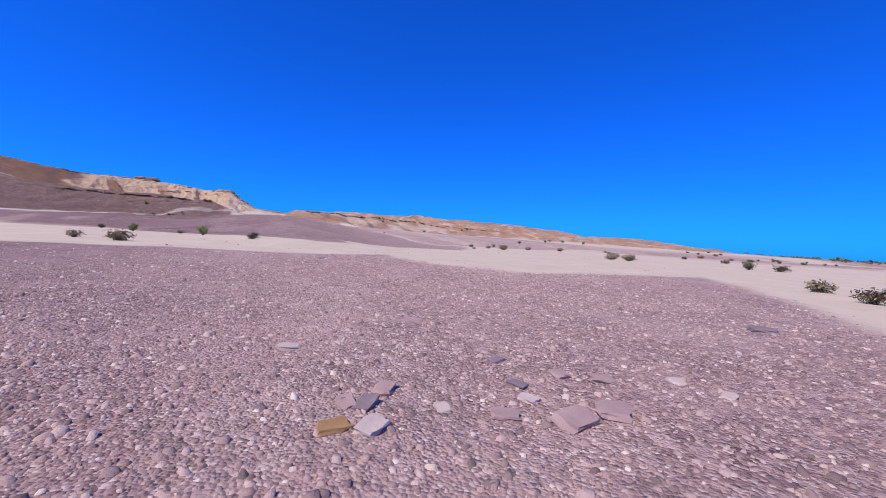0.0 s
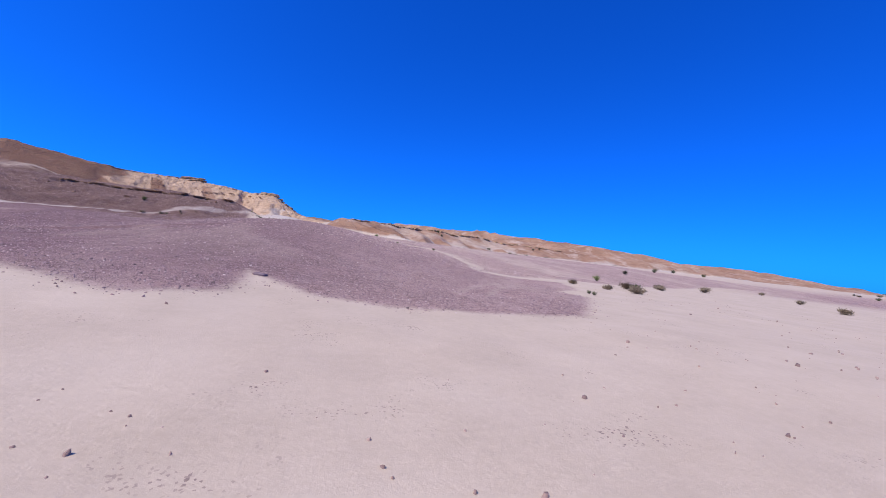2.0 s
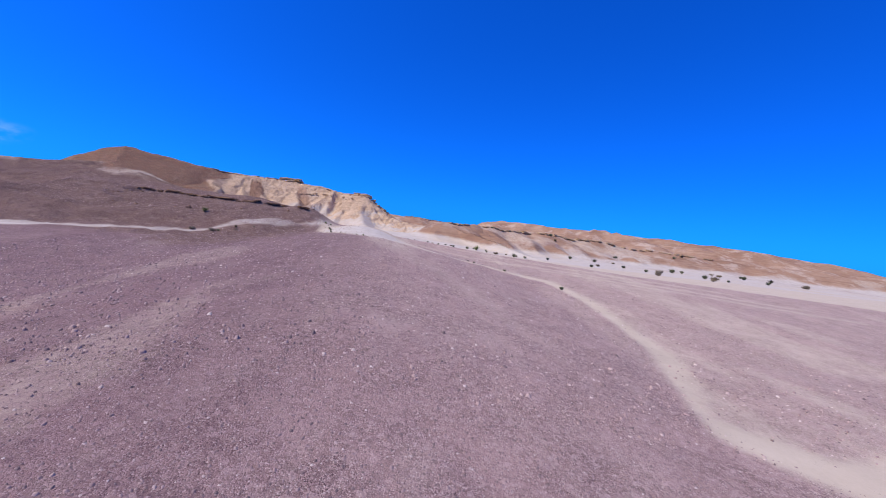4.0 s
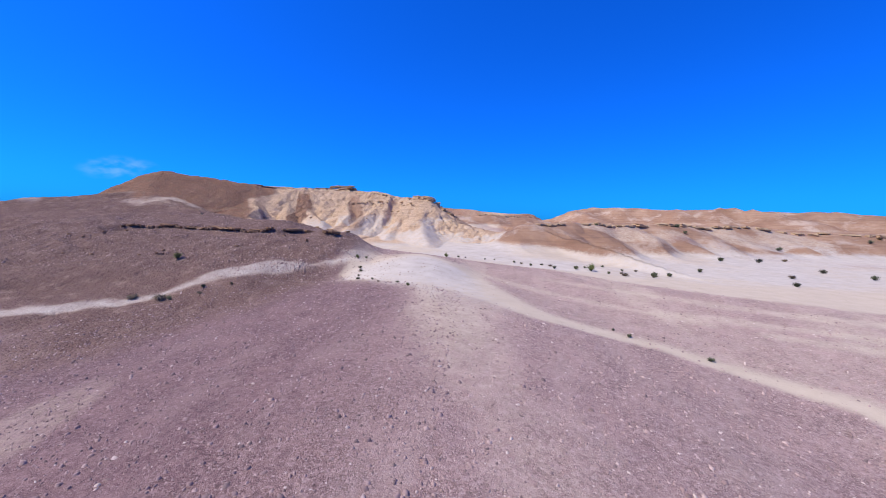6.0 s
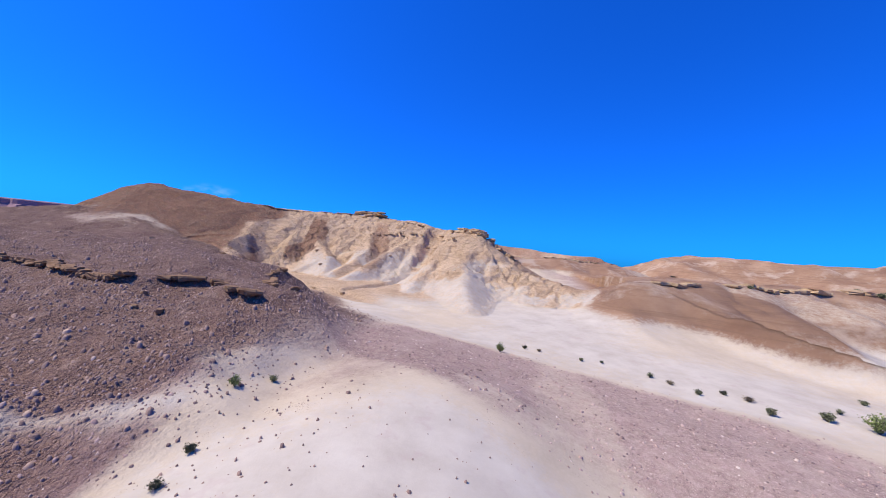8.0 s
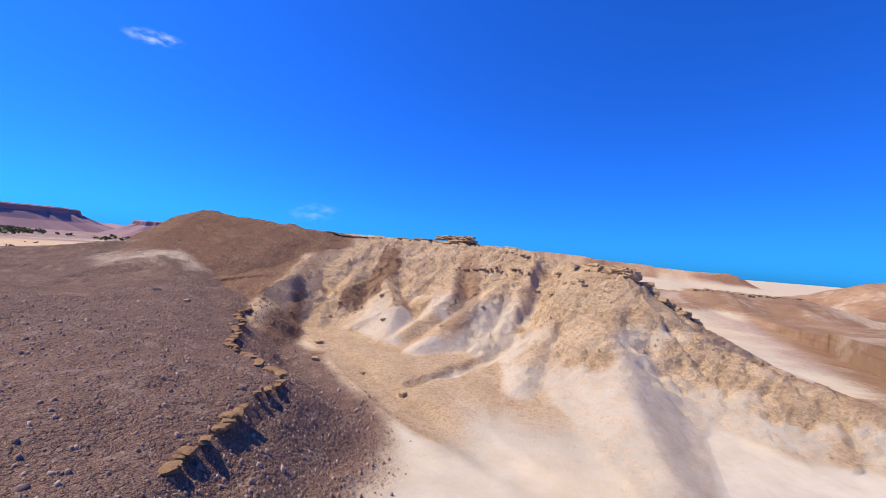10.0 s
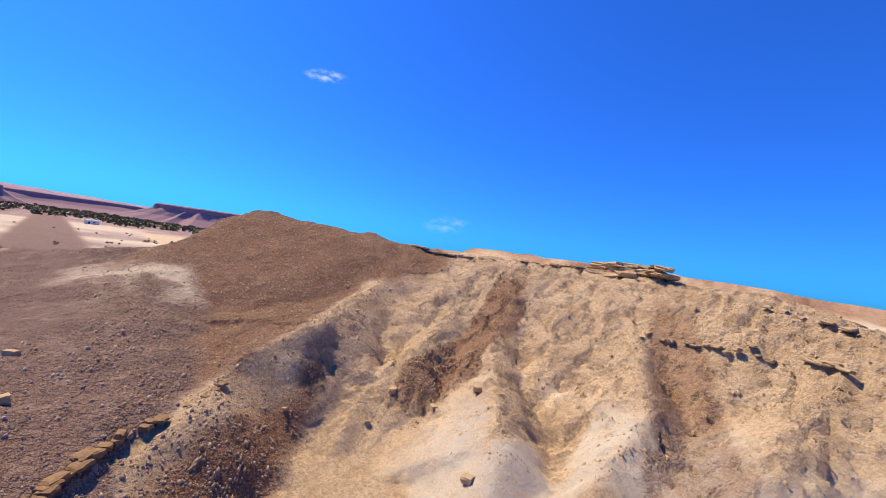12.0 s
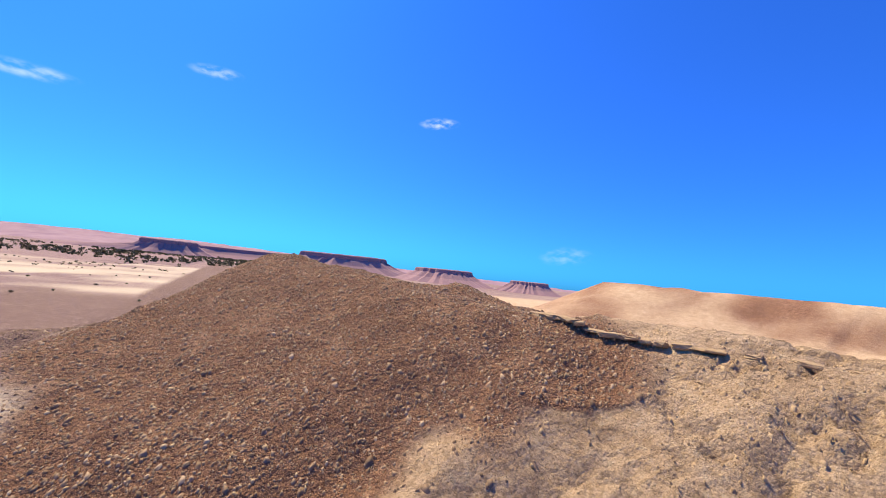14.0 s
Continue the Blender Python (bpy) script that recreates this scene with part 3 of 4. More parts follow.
    east = smooth(-1.5, 0.8, gully) * smooth(-46, -42, x) * smooth(-5, -13, x) * smooth(58, 66, y)
    marl = np.maximum(marl, east * smooth(1.2, 2.0, z))
    scree = np.maximum(dark * (1 - wash * 0.6) * (1 - 0.9 * east), pale * np.maximum(peak, np.interp(x, (-44, -34, -24), (0.85, 0.75, 0.55)) * streak * smooth(2.6, 4.5, z)))
    scree = scree * (1 - 0.9 * smooth(1.9, 0.7, np.abs(along(RIBS[0][0], x, y)[0]) + 0.9 * fbm(x, y, 3.0, 3, 355)) * smooth(88.5, 86.5, y))
    scree = np.maximum(scree, 0.9 * smooth(-0.8, -2.4, gully) * smooth(-17, -23, x) * smooth(55, 60, y) * smooth(82, 76, y) * (1 - pale))
    foot = smooth(-38, -31, x) * pale * smooth(6.6, 3.8, z + 3.4 * fbm(x, y, 7.0, 3, 361))
    foot = foot * smooth(0.1, 0.5, fbm(x, y, 5.0, 4, 365) + 0.45)
    marl = marl * (1 - 0.6 * foot)
    chalk = np.maximum(chalk * (1 - pale), 0.85 * foot)
    rib = smooth(0.08, 0.3, fbm(x, y, 7.0, 4, 371)) * dark * smooth(5.5, 7.0, z) * (1 - pale)
    scree = scree * (1 - 0.6 * rib)
    chalk = np.maximum(chalk, 0.4 * rib)
    orange = orange * (1 - 0.5 * smooth(0.1, 0.25, fbm(x, y, 14.0, 3, 381)) * smooth(9, 5, z))
    behind = (d > 0) * pale * smooth(2, 10, d)
    scree = np.maximum(scree, behind * (0.3 + 0.9 * fbm(x, y, 5.0, 4, 391)) * smooth(-70, -60, x))
    marl = np.maximum(marl * (1 - 0.2 * behind), smooth(100, 118, y) * smooth(-4, -16, x) * smooth(-440, -280, x) * (1 - far))
    # haze mask: far land turns purple from 420 to 560 m out
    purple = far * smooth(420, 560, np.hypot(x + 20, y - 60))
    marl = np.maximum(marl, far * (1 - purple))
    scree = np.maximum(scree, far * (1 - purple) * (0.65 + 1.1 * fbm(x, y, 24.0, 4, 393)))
    scree = np.maximum(scree, 0.75 * smooth(-72, -90, x) * smooth(0, 20, y + 0.1 * x) * smooth(150, 115, y) * (1 - wash_out) * smooth(-230, -180, x) * (1 - far))
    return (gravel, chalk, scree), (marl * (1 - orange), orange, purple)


# ---- the ground, one sheet to the horizon ----
def spaced(lo, hi, step, reach, grow):
    out = list(np.arange(lo, hi + step / 2, step))
    for sign, end in ((1, hi), (-1, lo)):
        v, s = end, step
        while abs(v) < reach:
            s *= grow
            v += sign * s
            out.append(v)
    return np.array(sorted(out))


def grid_mesh(name, gx, gy):
    x, y = np.meshgrid(gx, gy)
    z, *kinds = land(x, y)
    a, b = zones(x, y, z, *kinds)
    i = np.arange(x.size).reshape(x.shape)
    quads = np.stack([i[:-1, :-1], i[:-1, 1:], i[1:, 1:], i[1:, :-1]], -1).reshape(-1, 4)
    me = bpy.data.meshes.new(name)
    me.vertices.add(x.size)
    me.vertices.foreach_set("co", np.stack([x, y, z], -1).astype(np.float32).ravel())
    me.loops.add(quads.size)
    me.loops.foreach_set("vertex_index", quads.astype(np.int32).ravel())
    me.polygons.add(len(quads))
    me.polygons.foreach_set("loop_start", np.arange(0, quads.size, 4, dtype=np.int32))
    me.polygons.foreach_set("use_smooth", np.ones(len(quads), bool))
    me.update(calc_edges=True)
    varnish = smooth(2, -8, x) * smooth(-27, -15, y) * smooth(60, 40, y)
    varnish = np.maximum.reduce([varnish, 0.7 * smooth(-80, -120, x), 0.6 * smooth(-13, -19, x) * smooth(-28, -32, y)])
    for key, three in (("zone_a", a), ("zone_b", b), ("zone_c", (varnish, varnish, varnish))):
        layer = me.attributes.new(key, "FLOAT_COLOR", "POINT")
        rgba = np.stack([*three, np.ones(x.shape)], -1).astype(np.float32)
        layer.data.foreach_set("color", rgba.ravel())
    me.materials.append(GROUND)
    return me


ground = new("ground", grid_mesh("ground", spaced(-70, 28, 0.27, 4300, 1.055), spaced(-54, 101, 0.27, 4300, 1.055)))
tagged(ground, "stony desert ground of mauve gravel, pale sand and marl hills", "ground", kind="structure")


# ---- building helpers ----
def ground_z(x, y):
    return float(height(np.array([x], float), np.array([y], float))[0])


def part(name, bm, material, parent=None, label=""):
    me = bpy.data.meshes.new(name)
    bm.to_mesh(me)
    bm.free()
    me.materials.append(material)
    ob = new(name, me)
    ob.parent = parent
    if label:
        tagged(ob, label)
    return ob


def raw_mesh(name, verts, faces, material):
    me = bpy.data.meshes.new(name)
    me.from_pydata(verts, [], faces)
    me.materials.append(material)
    return me


def rock_bm(sx, sy, sz, seed, rough=0.16, cuts=2, flat=0.0):
    """A weathered block: a cube, cut up, knocked about, its edges worn."""
    rnd = random.Random(seed)
    bm = bmesh.new()
    bmesh.ops.create_cube(bm, size=1.0)
    bmesh.ops.subdivide_edges(bm, edges=bm.edges[:], cuts=cuts, use_grid_fill=True)
    off = Vector((rnd.uniform(0, 90), rnd.uniform(0, 90), rnd.uniform(0, 90)))
    for v in bm.verts:
        c = v.co.copy()
        r = c.length
        c *= 1 - 0.32 * max(0, r - 0.5)
        n = noise.noise_vector(c * 1.9 + off) * rough + noise.noise_vector(c * 4.5 + off) * rough * 0.45
        n.z *= 1 - flat
        c += n
        v.co = Vector((c.x * sx, c.y * sy, c.z * sz))
    return bm


# ---- loose stones, as many as nobody could count ----
def scatter(name, material, label, spots, sizes, seed, flatness=0.45, sink=0.3):
    """Low angular stones at the spots, each five-sided with a smaller top, in one mesh."""
    rng = np.random.default_rng(seed)
    n = len(spots)
    x, y = spots[:, 0], spots[:, 1]
    z = height(x, y)
    e = 0.15
    nx, ny = np.clip(-(height(x + e, y) - z) / e, -0.8, 0.8), np.clip(-(height(x, y + e) - z) / e, -0.8, 0.8)
    k = 5
    ang = rng.uniform(0, 2 * np.pi, (n, 1)) + np.arange(k) * 2 * np.pi / k + rng.uniform(-0.4, 0.4, (n, k))
    rad = sizes[:, None] * rng.uniform(0.65, 1.25, (n, k)) * 0.5
    squash = rng.uniform(0.6, 1.0, (n, 1))
    turn = rng.uniform(0, np.pi, (n, 1))
    lx, ly = np.cos(ang) * rad, np.sin(ang) * rad * squash
    px, py = lx * np.cos(turn) - ly * np.sin(turn), lx * np.sin(turn) + ly * np.cos(turn)
    tall = sizes[:, None] * rng.uniform(0.5, 1.3, (n, 1)) * flatness
    top = rng.uniform(0.5, 0.85, (n, k))
    tilt_x, tilt_y = rng.normal(0, 0.22, (n, 1)) - nx[:, None], rng.normal(0, 0.22, (n, 1)) - ny[:, None]
    low = np.stack([x[:, None] + px, y[:, None] + py, z[:, None] + px * -nx[:, None] + py * -ny[:, None] - tall * sink], -1)
    high = np.stack([x[:, None] + px * top, y[:, None] + py * top, z[:, None] + tall * (1 - sink) * rng.uniform(0.75, 1.15, (n, k)) + px * top * tilt_x + py * top * tilt_y], -1)
    verts = np.concatenate([low, high], 1).reshape(-1, 3)
    base = np.arange(n) * 2 * k
    side = np.array([[j, (j + 1) % k, k + (j + 1) % k, k + j] for j in range(k)])
    sides = (base[:, None, None] + side[None]).reshape(-1, 4)
    tops = base[:, None] + np.arange(k, 2 * k)[None]
    me = bpy.data.meshes.new(name)
    me.vertices.add(len(verts))
    me.vertices.foreach_set("co", verts.astype(np.float32).ravel())
    loops = np.concatenate([sides.ravel(), tops.ravel()]).astype(np.int32)
    starts = np.concatenate([np.arange(len(sides)) * 4, len(sides) * 4 + np.arange(n) * k]).astype(np.int32)
    me.loops.add(len(loops))
    me.loops.foreach_set("vertex_index", loops)
    me.polygons.add(len(starts))
    me.polygons.foreach_set("loop_start", starts)
    me.update(calc_edges=True)
    me.materials.append(material)
    return tagged(new(name, me), label, "stones", kind="stuff")


def strewn(seed, count, box, keep):
    """Random spots in a box, kept with the chance that keep(x, y) gives."""
    rng = np.random.default_rng(seed)
    x, y = rng.uniform(box[0], box[1], count), rng.uniform(box[2], box[3], count)
    ok = rng.uniform(0, 1, count) < keep(x, y)
    return np.stack([x[ok], y[ok]], -1)


def stone_sizes(seed, n, typical, spread, most):
    return np.minimum(np.random.default_rng(seed).lognormal(math.log(typical), spread, n), most)


START_LINE = [(-15, -51.5, 0), (-8.5, -40, 0)]
spots = strewn(1, 170000, (-24, 0, -53, -33), lambda x, y: inside(SOUTH_FIELD, x, y, 0.6) * np.interp(np.abs(along(START_LINE, x, y)[0]), (2.5, 9), (1.0, 0.12)))
scatter("gravel", GRAVEL, "mauve and pink desert gravel packed on flat ground", spots, stone_sizes(2, len(spots), 0.029, 0.5, 0.09), 3, 0.3)
spots = strewn(4, 60000, (-16, 12, -24, -2), lambda x, y: inside(SPUR_FIELD, x, y, 0.8) * np.interp(np.abs(along([(-3, -24, 0), (0, -4, 0)], x, y)[0]), (3, 12), (1.0, 0.3)))
scatter("gravel", DARK_GRAVEL, "dark mauve gravel on a low rounded rise", spots, stone_sizes(5, len(spots), 0.042, 0.4, 0.1), 6, 0.35)
spots = strewn(7, 30000, (-26, -1, -4, 46), lambda x, y: inside(SPUR_FIELD, x, y, 0.8))
scatter("gravel", DARK_GRAVEL, "coarse dark mauve gravel on the spur's western flank", spots, stone_sizes(8, len(spots), 0.07, 0.42, 0.2), 9, 0.4)
spots = strewn(25, 42000, (-16, 24, -4, 57), lambda x, y: np.maximum(inside(SPUR_FIELD, x, y, 0.8) * smooth(-4, 1, x), 0.8 * inside(TERRACE_FIELD, x, y, 0.8)))
scatter("gravel", GRAVEL, "coarse pinkish gravel on the spur and terrace", spots, stone_sizes(26, len(spots), 0.07, 0.42, 0.2), 27, 0.4)
spots = strewn(10, 7000, (-16, 26, -42, 46), lambda x, y: 0.12 + 0.88 * smooth(0.1, 0.3, fbm(x, y, 4.0, 2, 402)))
scatter("pebbles", SCREE, "small dark pebbles scattered on pale sand", spots, stone_sizes(11, len(spots), 0.038, 0.4, 0.12), 12, 0.6)
spots = strewn(13, 1100, (-11.5, -2, 32, 46), lambda x, y: np.interp(np.hypot(x + 9.4, (y - 38) * 0.6), (0.8, 4.5), (1.0, 0.1)))
scatter("pebbles", SCREE, "angular stones strewn beside the white mound", spots, stone_sizes(14, len(spots), 0.055, 0.45, 0.18), 15, 0.6)


def dark_slope(x, y):
    z, dark, *_ = land(x, y)
    return dark * np.where(z < LEDGE_Z, 0.85, 0.4)


spots = strewn(16, 40000, (-46, -8, 36, 74), dark_slope)
scatter("scree", SCREE, "reddish brown scree below and above a rock ledge", spots, stone_sizes(17, len(spots), 0.08, 0.45, 0.3), 18, 0.6)


def peak_slope(x, y):
    z, dark, pale, *_ = land(x, y)
    return zones(x, y, z, dark, pale, 0 * x, 0 * x)[0][2] * np.maximum(pale, 0.5 * dark)


spots = strewn(19, 90000, (-74, -34, 70, 99), peak_slope)
scatter("scree", PEAK_SCREE, "brown angular scree on the hill's steep flank", spots, stone_sizes(20, len(spots), 0.075, 0.45, 0.26), 21, 0.5, 0.5)


def marl_slope(x, y):
    z, dark, pale, *_ = land(x, y)
    return pale * smooth(3.5, 5.0, z) * (0.25 + 0.75 * smooth(0.0, 0.25, fbm(x, y, 3.5, 3, 411)))


spots = strewn(22, 60000, (-54, 2, 68, 100), marl_slope)
scatter("rubble", RUBBLE, "sandy yellow rubble on the marl slope", spots, stone_sizes(23, len(spots), 0.055, 0.5, 0.22), 24, 0.55, 0.5)


# ---- rock ledges ----
def find_level(shape, level, x, y, dx, dy, reach=9.0):
    """From (x, y) along (dx, dy): where the shape crosses the level."""
    s = np.arange(-reach, reach, 0.1)
    v = shape(x + dx * s, y + dy * s) - level
    hit = np.where((v[:-1] > 0) & (v[1:] <= 0))[0]
    if not len(hit):
        return None
    k = hit[np.argmin(np.abs(s[hit]))]
    return x + dx * s[k], y + dy * s[k]


ROCK_SHAPES = {}


def ledge(label, material, line, step, size, thick, seed, shape=None, level=0.0, lift=0.0, layers=1, skip=0.12, sink=0.35):
    """A run of broken slabs along a line, or where the shape crosses a level beside it; out of the hill to the line's right."""
    rnd = random.Random(seed)
    top = None
    for (ax, ay), (bx, by) in zip(line, line[1:]):
        length = math.hypot(bx - ax, by - ay)
        ux, uy = (bx - ax) / length, (by - ay) / length
        s = 0.0
        while s < length:
            x, y = ax + ux * s, ay + uy * s
            s += step * rnd.uniform(0.6, 1.3)
            if rnd.random() < skip:
                continue
            if shape:
                spot = find_level(shape, level, x, y, uy, -ux)
                if spot is None:
                    continue
                x, y = spot
            for k in range(layers):
                w, d, h = size * rnd.uniform(0.6, 1.6), size * rnd.uniform(0.7, 1.2), thick * rnd.uniform(0.6, 1.35)
                out = rnd.uniform(-0.45, 0.1) * d
                px, py = x + uy * out, y - ux * out
                pz = ground_z(px - uy * 0.35, py + ux * 0.35) + h * (0.5 - sink) + lift + k * thick * 0.85
                if top is None:
                    top = new("rock_ledge")
                    top.location = (px, py, pz - h / 2)
                    tagged(top, label, "rock ledge", group="rock ledges")
                key = (material.name, rnd.randrange(7))
                if key not in ROCK_SHAPES:
                    me = bpy.data.meshes.new("block")
                    bm = rock_bm(1, 1, 1, 900 + len(ROCK_SHAPES) * 7, 0.2, 2, 0.3)
                    bm.to_mesh(me)
                    bm.free()
                    me.materials.append(material)
                    ROCK_SHAPES[key] = me
                b = new("block", ROCK_SHAPES[key])
                b.parent = top
                m = pose(px, py, pz, rnd.uniform(-7, 7), rnd.uniform(-7, 7), math.degrees(math.atan2(uy, ux)) + rnd.uniform(-22, 22)) @ Matrix.Diagonal((w, d, h, 1))
                b.matrix_local = Matrix.Translation(-top.location) @ m
    return top


def pale_level(x, y):
    return pale_hill(x, y) + 1.2 * fbm(x, y, 9.0, 2, 77)


ledge("jagged brown rock ledge running along a dark hillside", BROWN_ROCK, [(-38, 48.6), (-33, 48), (-29, 47.6), (-25, 47.4), (-21.5, 47), (-19, 47.6), (-16.5, 50), (-17.5, 53.5)], 0.34, 0.5, 0.22, 31, lambda x, y: dark_hill(x, y), LEDGE_Z, 0.03, 1, 0.15, 0.45)
ledge("broken brown ledge above a dry ravine", BROWN_ROCK, [(-19.5, 54.5), (-24, 60.5), (-29, 63.3), (-34, 68), (-37, 70.5), (-40, 73)], 0.3, 0.4, 0.17, 32, lambda x, y: dark_hill(x, y), LEDGE_Z, 0.0, 1, 0.28, 0.62)
ledge("thick overhanging slabs of tan caprock on the crest", CAP, [(-33.5, 98.9), (-31, 98.9), (-28.6, 98.7)], 0.7, 1.5, 0.34, 33, lift=0.05, layers=3, skip=0.0, sink=0.6)
ledge("thin tan rock beds along the cliff's crest", CAP, [(-52, 91.4), (-46, 94.4), (-40, 97.2), (-34, 98.6)], 0.55, 0.5, 0.15, 34, skip=0.2, sink=0.7)
ledge("weathered caprock beds descending the crest", CAP, [(-28, 98.6), (-20, 94.6), (-14, 90)], 1.0, 0.7, 0.2, 35, skip=0.4, sink=0.75)
ledge("blocky tan caprock at the cliff's end", CAP, [(-12.5, 88.6), (-10.6, 87.2), (-9.2, 86.1), (-7.8, 86.8)], 0.5, 0.9, 0.45, 36, layers=2, skip=0.0, sink=0.7)
ledge("small overhanging caprock step below the cliff's end", CAP, [(-7.6, 87.0), (-6.0, 86.6), (-4.8, 86.4), (-3.6, 88)], 0.55, 0.75, 0.34, 37, layers=2, skip=0.0, sink=0.6)
ledge("broken yellow rock bed across the marl face", CAP, [(-30, 90), (-24, 88), (-18, 86.5), (-13, 84)], 0.4, 0.42, 0.17, 38, pale_level, 8.8, -0.06, 1, 0.35, 0.85)
ledge("dark rock bed on a low ochre hill", CAP, [(-6, 130), (0, 132), (7, 134), (14, 137), (20, 140)], 1.2, 1.5, 0.5, 41, lift=-0.1, skip=0.25, sink=0.6)
ledge("brown rock bed along a distant ochre hill", CAP, [(10, 75.4), (17, 80.8), (34, 90.6), (54, 98.6), (75, 102.6), (100, 100.6)], 1.5, 1.6, 0.5, 42, skip=0.4, sink=0.6)


# ---- far mesas ----
def mesa(x, y, long, wide, turn, tall, seed, label):
    """A flat-topped far hill: a flaring foot, a steep cliff band and a level top, with a ragged outline."""
    bm = bmesh.new()
    rings, steps = [], 72
    for reach, level in ((2.2, -0.25), (1.7, 0.12), (1.36, 0.38), (1.13, 0.66), (1.06, 0.74), (1.03, 0.95), (0.97, 1.0), (0.4, 1.02)):
        ring = []
        for k in range(steps):
            a = 2 * math.pi * k / steps
            n = noise.noise(Vector((math.cos(a) * 2.2 + seed, math.sin(a) * 2.2, 0))) + 0.5 * noise.noise(Vector((math.cos(a) * 7 + seed, math.sin(a) * 7, 3)))
            r = reach * (1 + 0.22 * n) + 0.14 * noise.noise(Vector((math.cos(a) * 11, math.sin(a) * 11, seed))) * (reach > 1.1)
            ring.append(bm.verts.new((math.cos(a) * long * r, math.sin(a) * wide * r, tall * (level + 0.03 * n))))
        rings.append(ring)
    for low, high in zip(rings, rings[1:]):
        for k in range(steps):
            bm.faces.new((low[k], low[(k + 1) % steps], high[(k + 1) % steps], high[k]))
    bm.faces.new(rings[-1])
    ob = part("mesa", bm, MESA)
    ob.matrix_world = pose(x, y, ground_z(x, y), 0, 0, turn)
    return tagged(ob, label, "hill", "far mesas")


mesa(-740, 463, 62, 34, 22, 29, 11, "purple brown flat-topped mesa far beyond the hills")
mesa(-565, 540, 32, 22, 10, 20, 12, "small purplish flat-topped mesa far away")
mesa(-1153, 359, 120, 50, 62, 46, 13, "long hazy purple mesa on the far skyline")
mesa(-1327, -77, 60, 40, 88, 38, 14, "small hazy purple butte on the far skyline")
mesa(-1480, 130, 260, 60, 84, 34, 15, "long low purple mesa on the far skyline")


# ---- single stones ----
def stone(x, y, sx, sy, sz, material, label, seed, name="flat_stone", turn=0.0, group="loose stones"):
    ob = part(name, rock_bm(sx, sy, sz, seed, 0.17, 2, 0.5), material)
    ob.matrix_world = pose(x, y, ground_z(x, y) + sz * 0.28, random.Random(seed).uniform(-6, 6), random.Random(seed + 1).uniform(-6, 6), turn)
    return tagged(ob, label, "stone", group)


for k, (x, y, s, material, label) in enumerate([
        (-13.95, -48.42, 0.16, OCHRE_SLAB, "ochre brown angular stone lying on mauve gravel"),
        (-13.78, -48.5, 0.18, PALE_SLAB, "pale pinkish flat stone lying on mauve gravel"),
        (-13.3, -48.4, 0.12, PALE_SLAB, "narrow whitish stone lying on gravel"),
        (-12.7, -48.5, 0.14, PALE_SLAB, "pale chipped stone half sunk in gravel"),
        (-13.0, -48.62, 0.17, PINK_SLAB, "pinkish flat slab half sunk in gravel"),
        (-12.68, -48.86, 0.26, PINK_SLAB, "large pinkish flagstone half sunk in gravel"),
        (-12.4, -48.9, 0.24, PINK_SLAB, "broad pinkish flagstone half sunk in gravel"),
        (-12.2, -48.3, 0.16, PINK_SLAB, "pinkish flat slab among mauve gravel"),
        (-12.6, -48.28, 0.15, GREY_SLAB, "greyish flat slab among mauve gravel"),
        (-12.0, -48.52, 0.17, PINK_SLAB, "pinkish flat slab tilted on gravel"),
        (-11.4, -49.1, 0.13, PALE_SLAB, "small whitish stone on mauve gravel"),
        (-13.7, -48.2, 0.17, GREY_SLAB, "grey mauve angular slab on gravel"),
        (-13.8, -48.15, 0.14, PINK_SLAB, "pinkish flat stone on gravel"),
        (-12.5, -46.4, 0.22, PINK_SLAB, "pinkish slab lying flat among gravel"),
        (-13.9, -46.8, 0.2, PALE_SLAB, "pale slab lying flat among gravel"),
        (-12.4, -47.8, 0.14, GREY_SLAB, "dark grey stone among mauve gravel"),
        (-13.5, -48.0, 0.18, PINK_SLAB, "pinkish flagstone among mauve gravel"),
        (-11.5, -48.8, 0.12, PALE_SLAB, "small pale stone among mauve gravel"),
        (-8.3, -48.2, 0.3, GREY_SLAB, "dark brown stone at the gravel's edge"),
        (-4.9, -18.9, 0.34, GREY_SLAB, "dark stone at the edge of pale sand"),
        (-11.2, -36.9, 0.24, GREY_SLAB, "dark stone lying on pale sand")]):
    stone(x, y, s, s * 0.72, s * 0.22, material, label, 500 + k, turn=37 * k)

rnd = random.Random(77)
for k in range(20):
    x, y = rnd.uniform(-40, -16), rnd.uniform(38, 47)
    s = rnd.uniform(0.14, 0.34)
    stone(x, y, s, s * 0.8, s * 0.65, BROWN_ROCK, "brown boulder fallen below the rock ledge", 700 + k, "boulder", rnd.uniform(0, 360), "boulders below the ledge")
for k in range(16):
    x, y = rnd.uniform(-44, -14), rnd.uniform(66, 84)
    s = rnd.uniform(0.22, 0.5)
    stone(x, y, s, s * 0.8, s * 0.65, CAP, "sandy yellow boulder on the marl slope", 800 + k, "boulder", rnd.uniform(0, 360), "boulders on the marl")


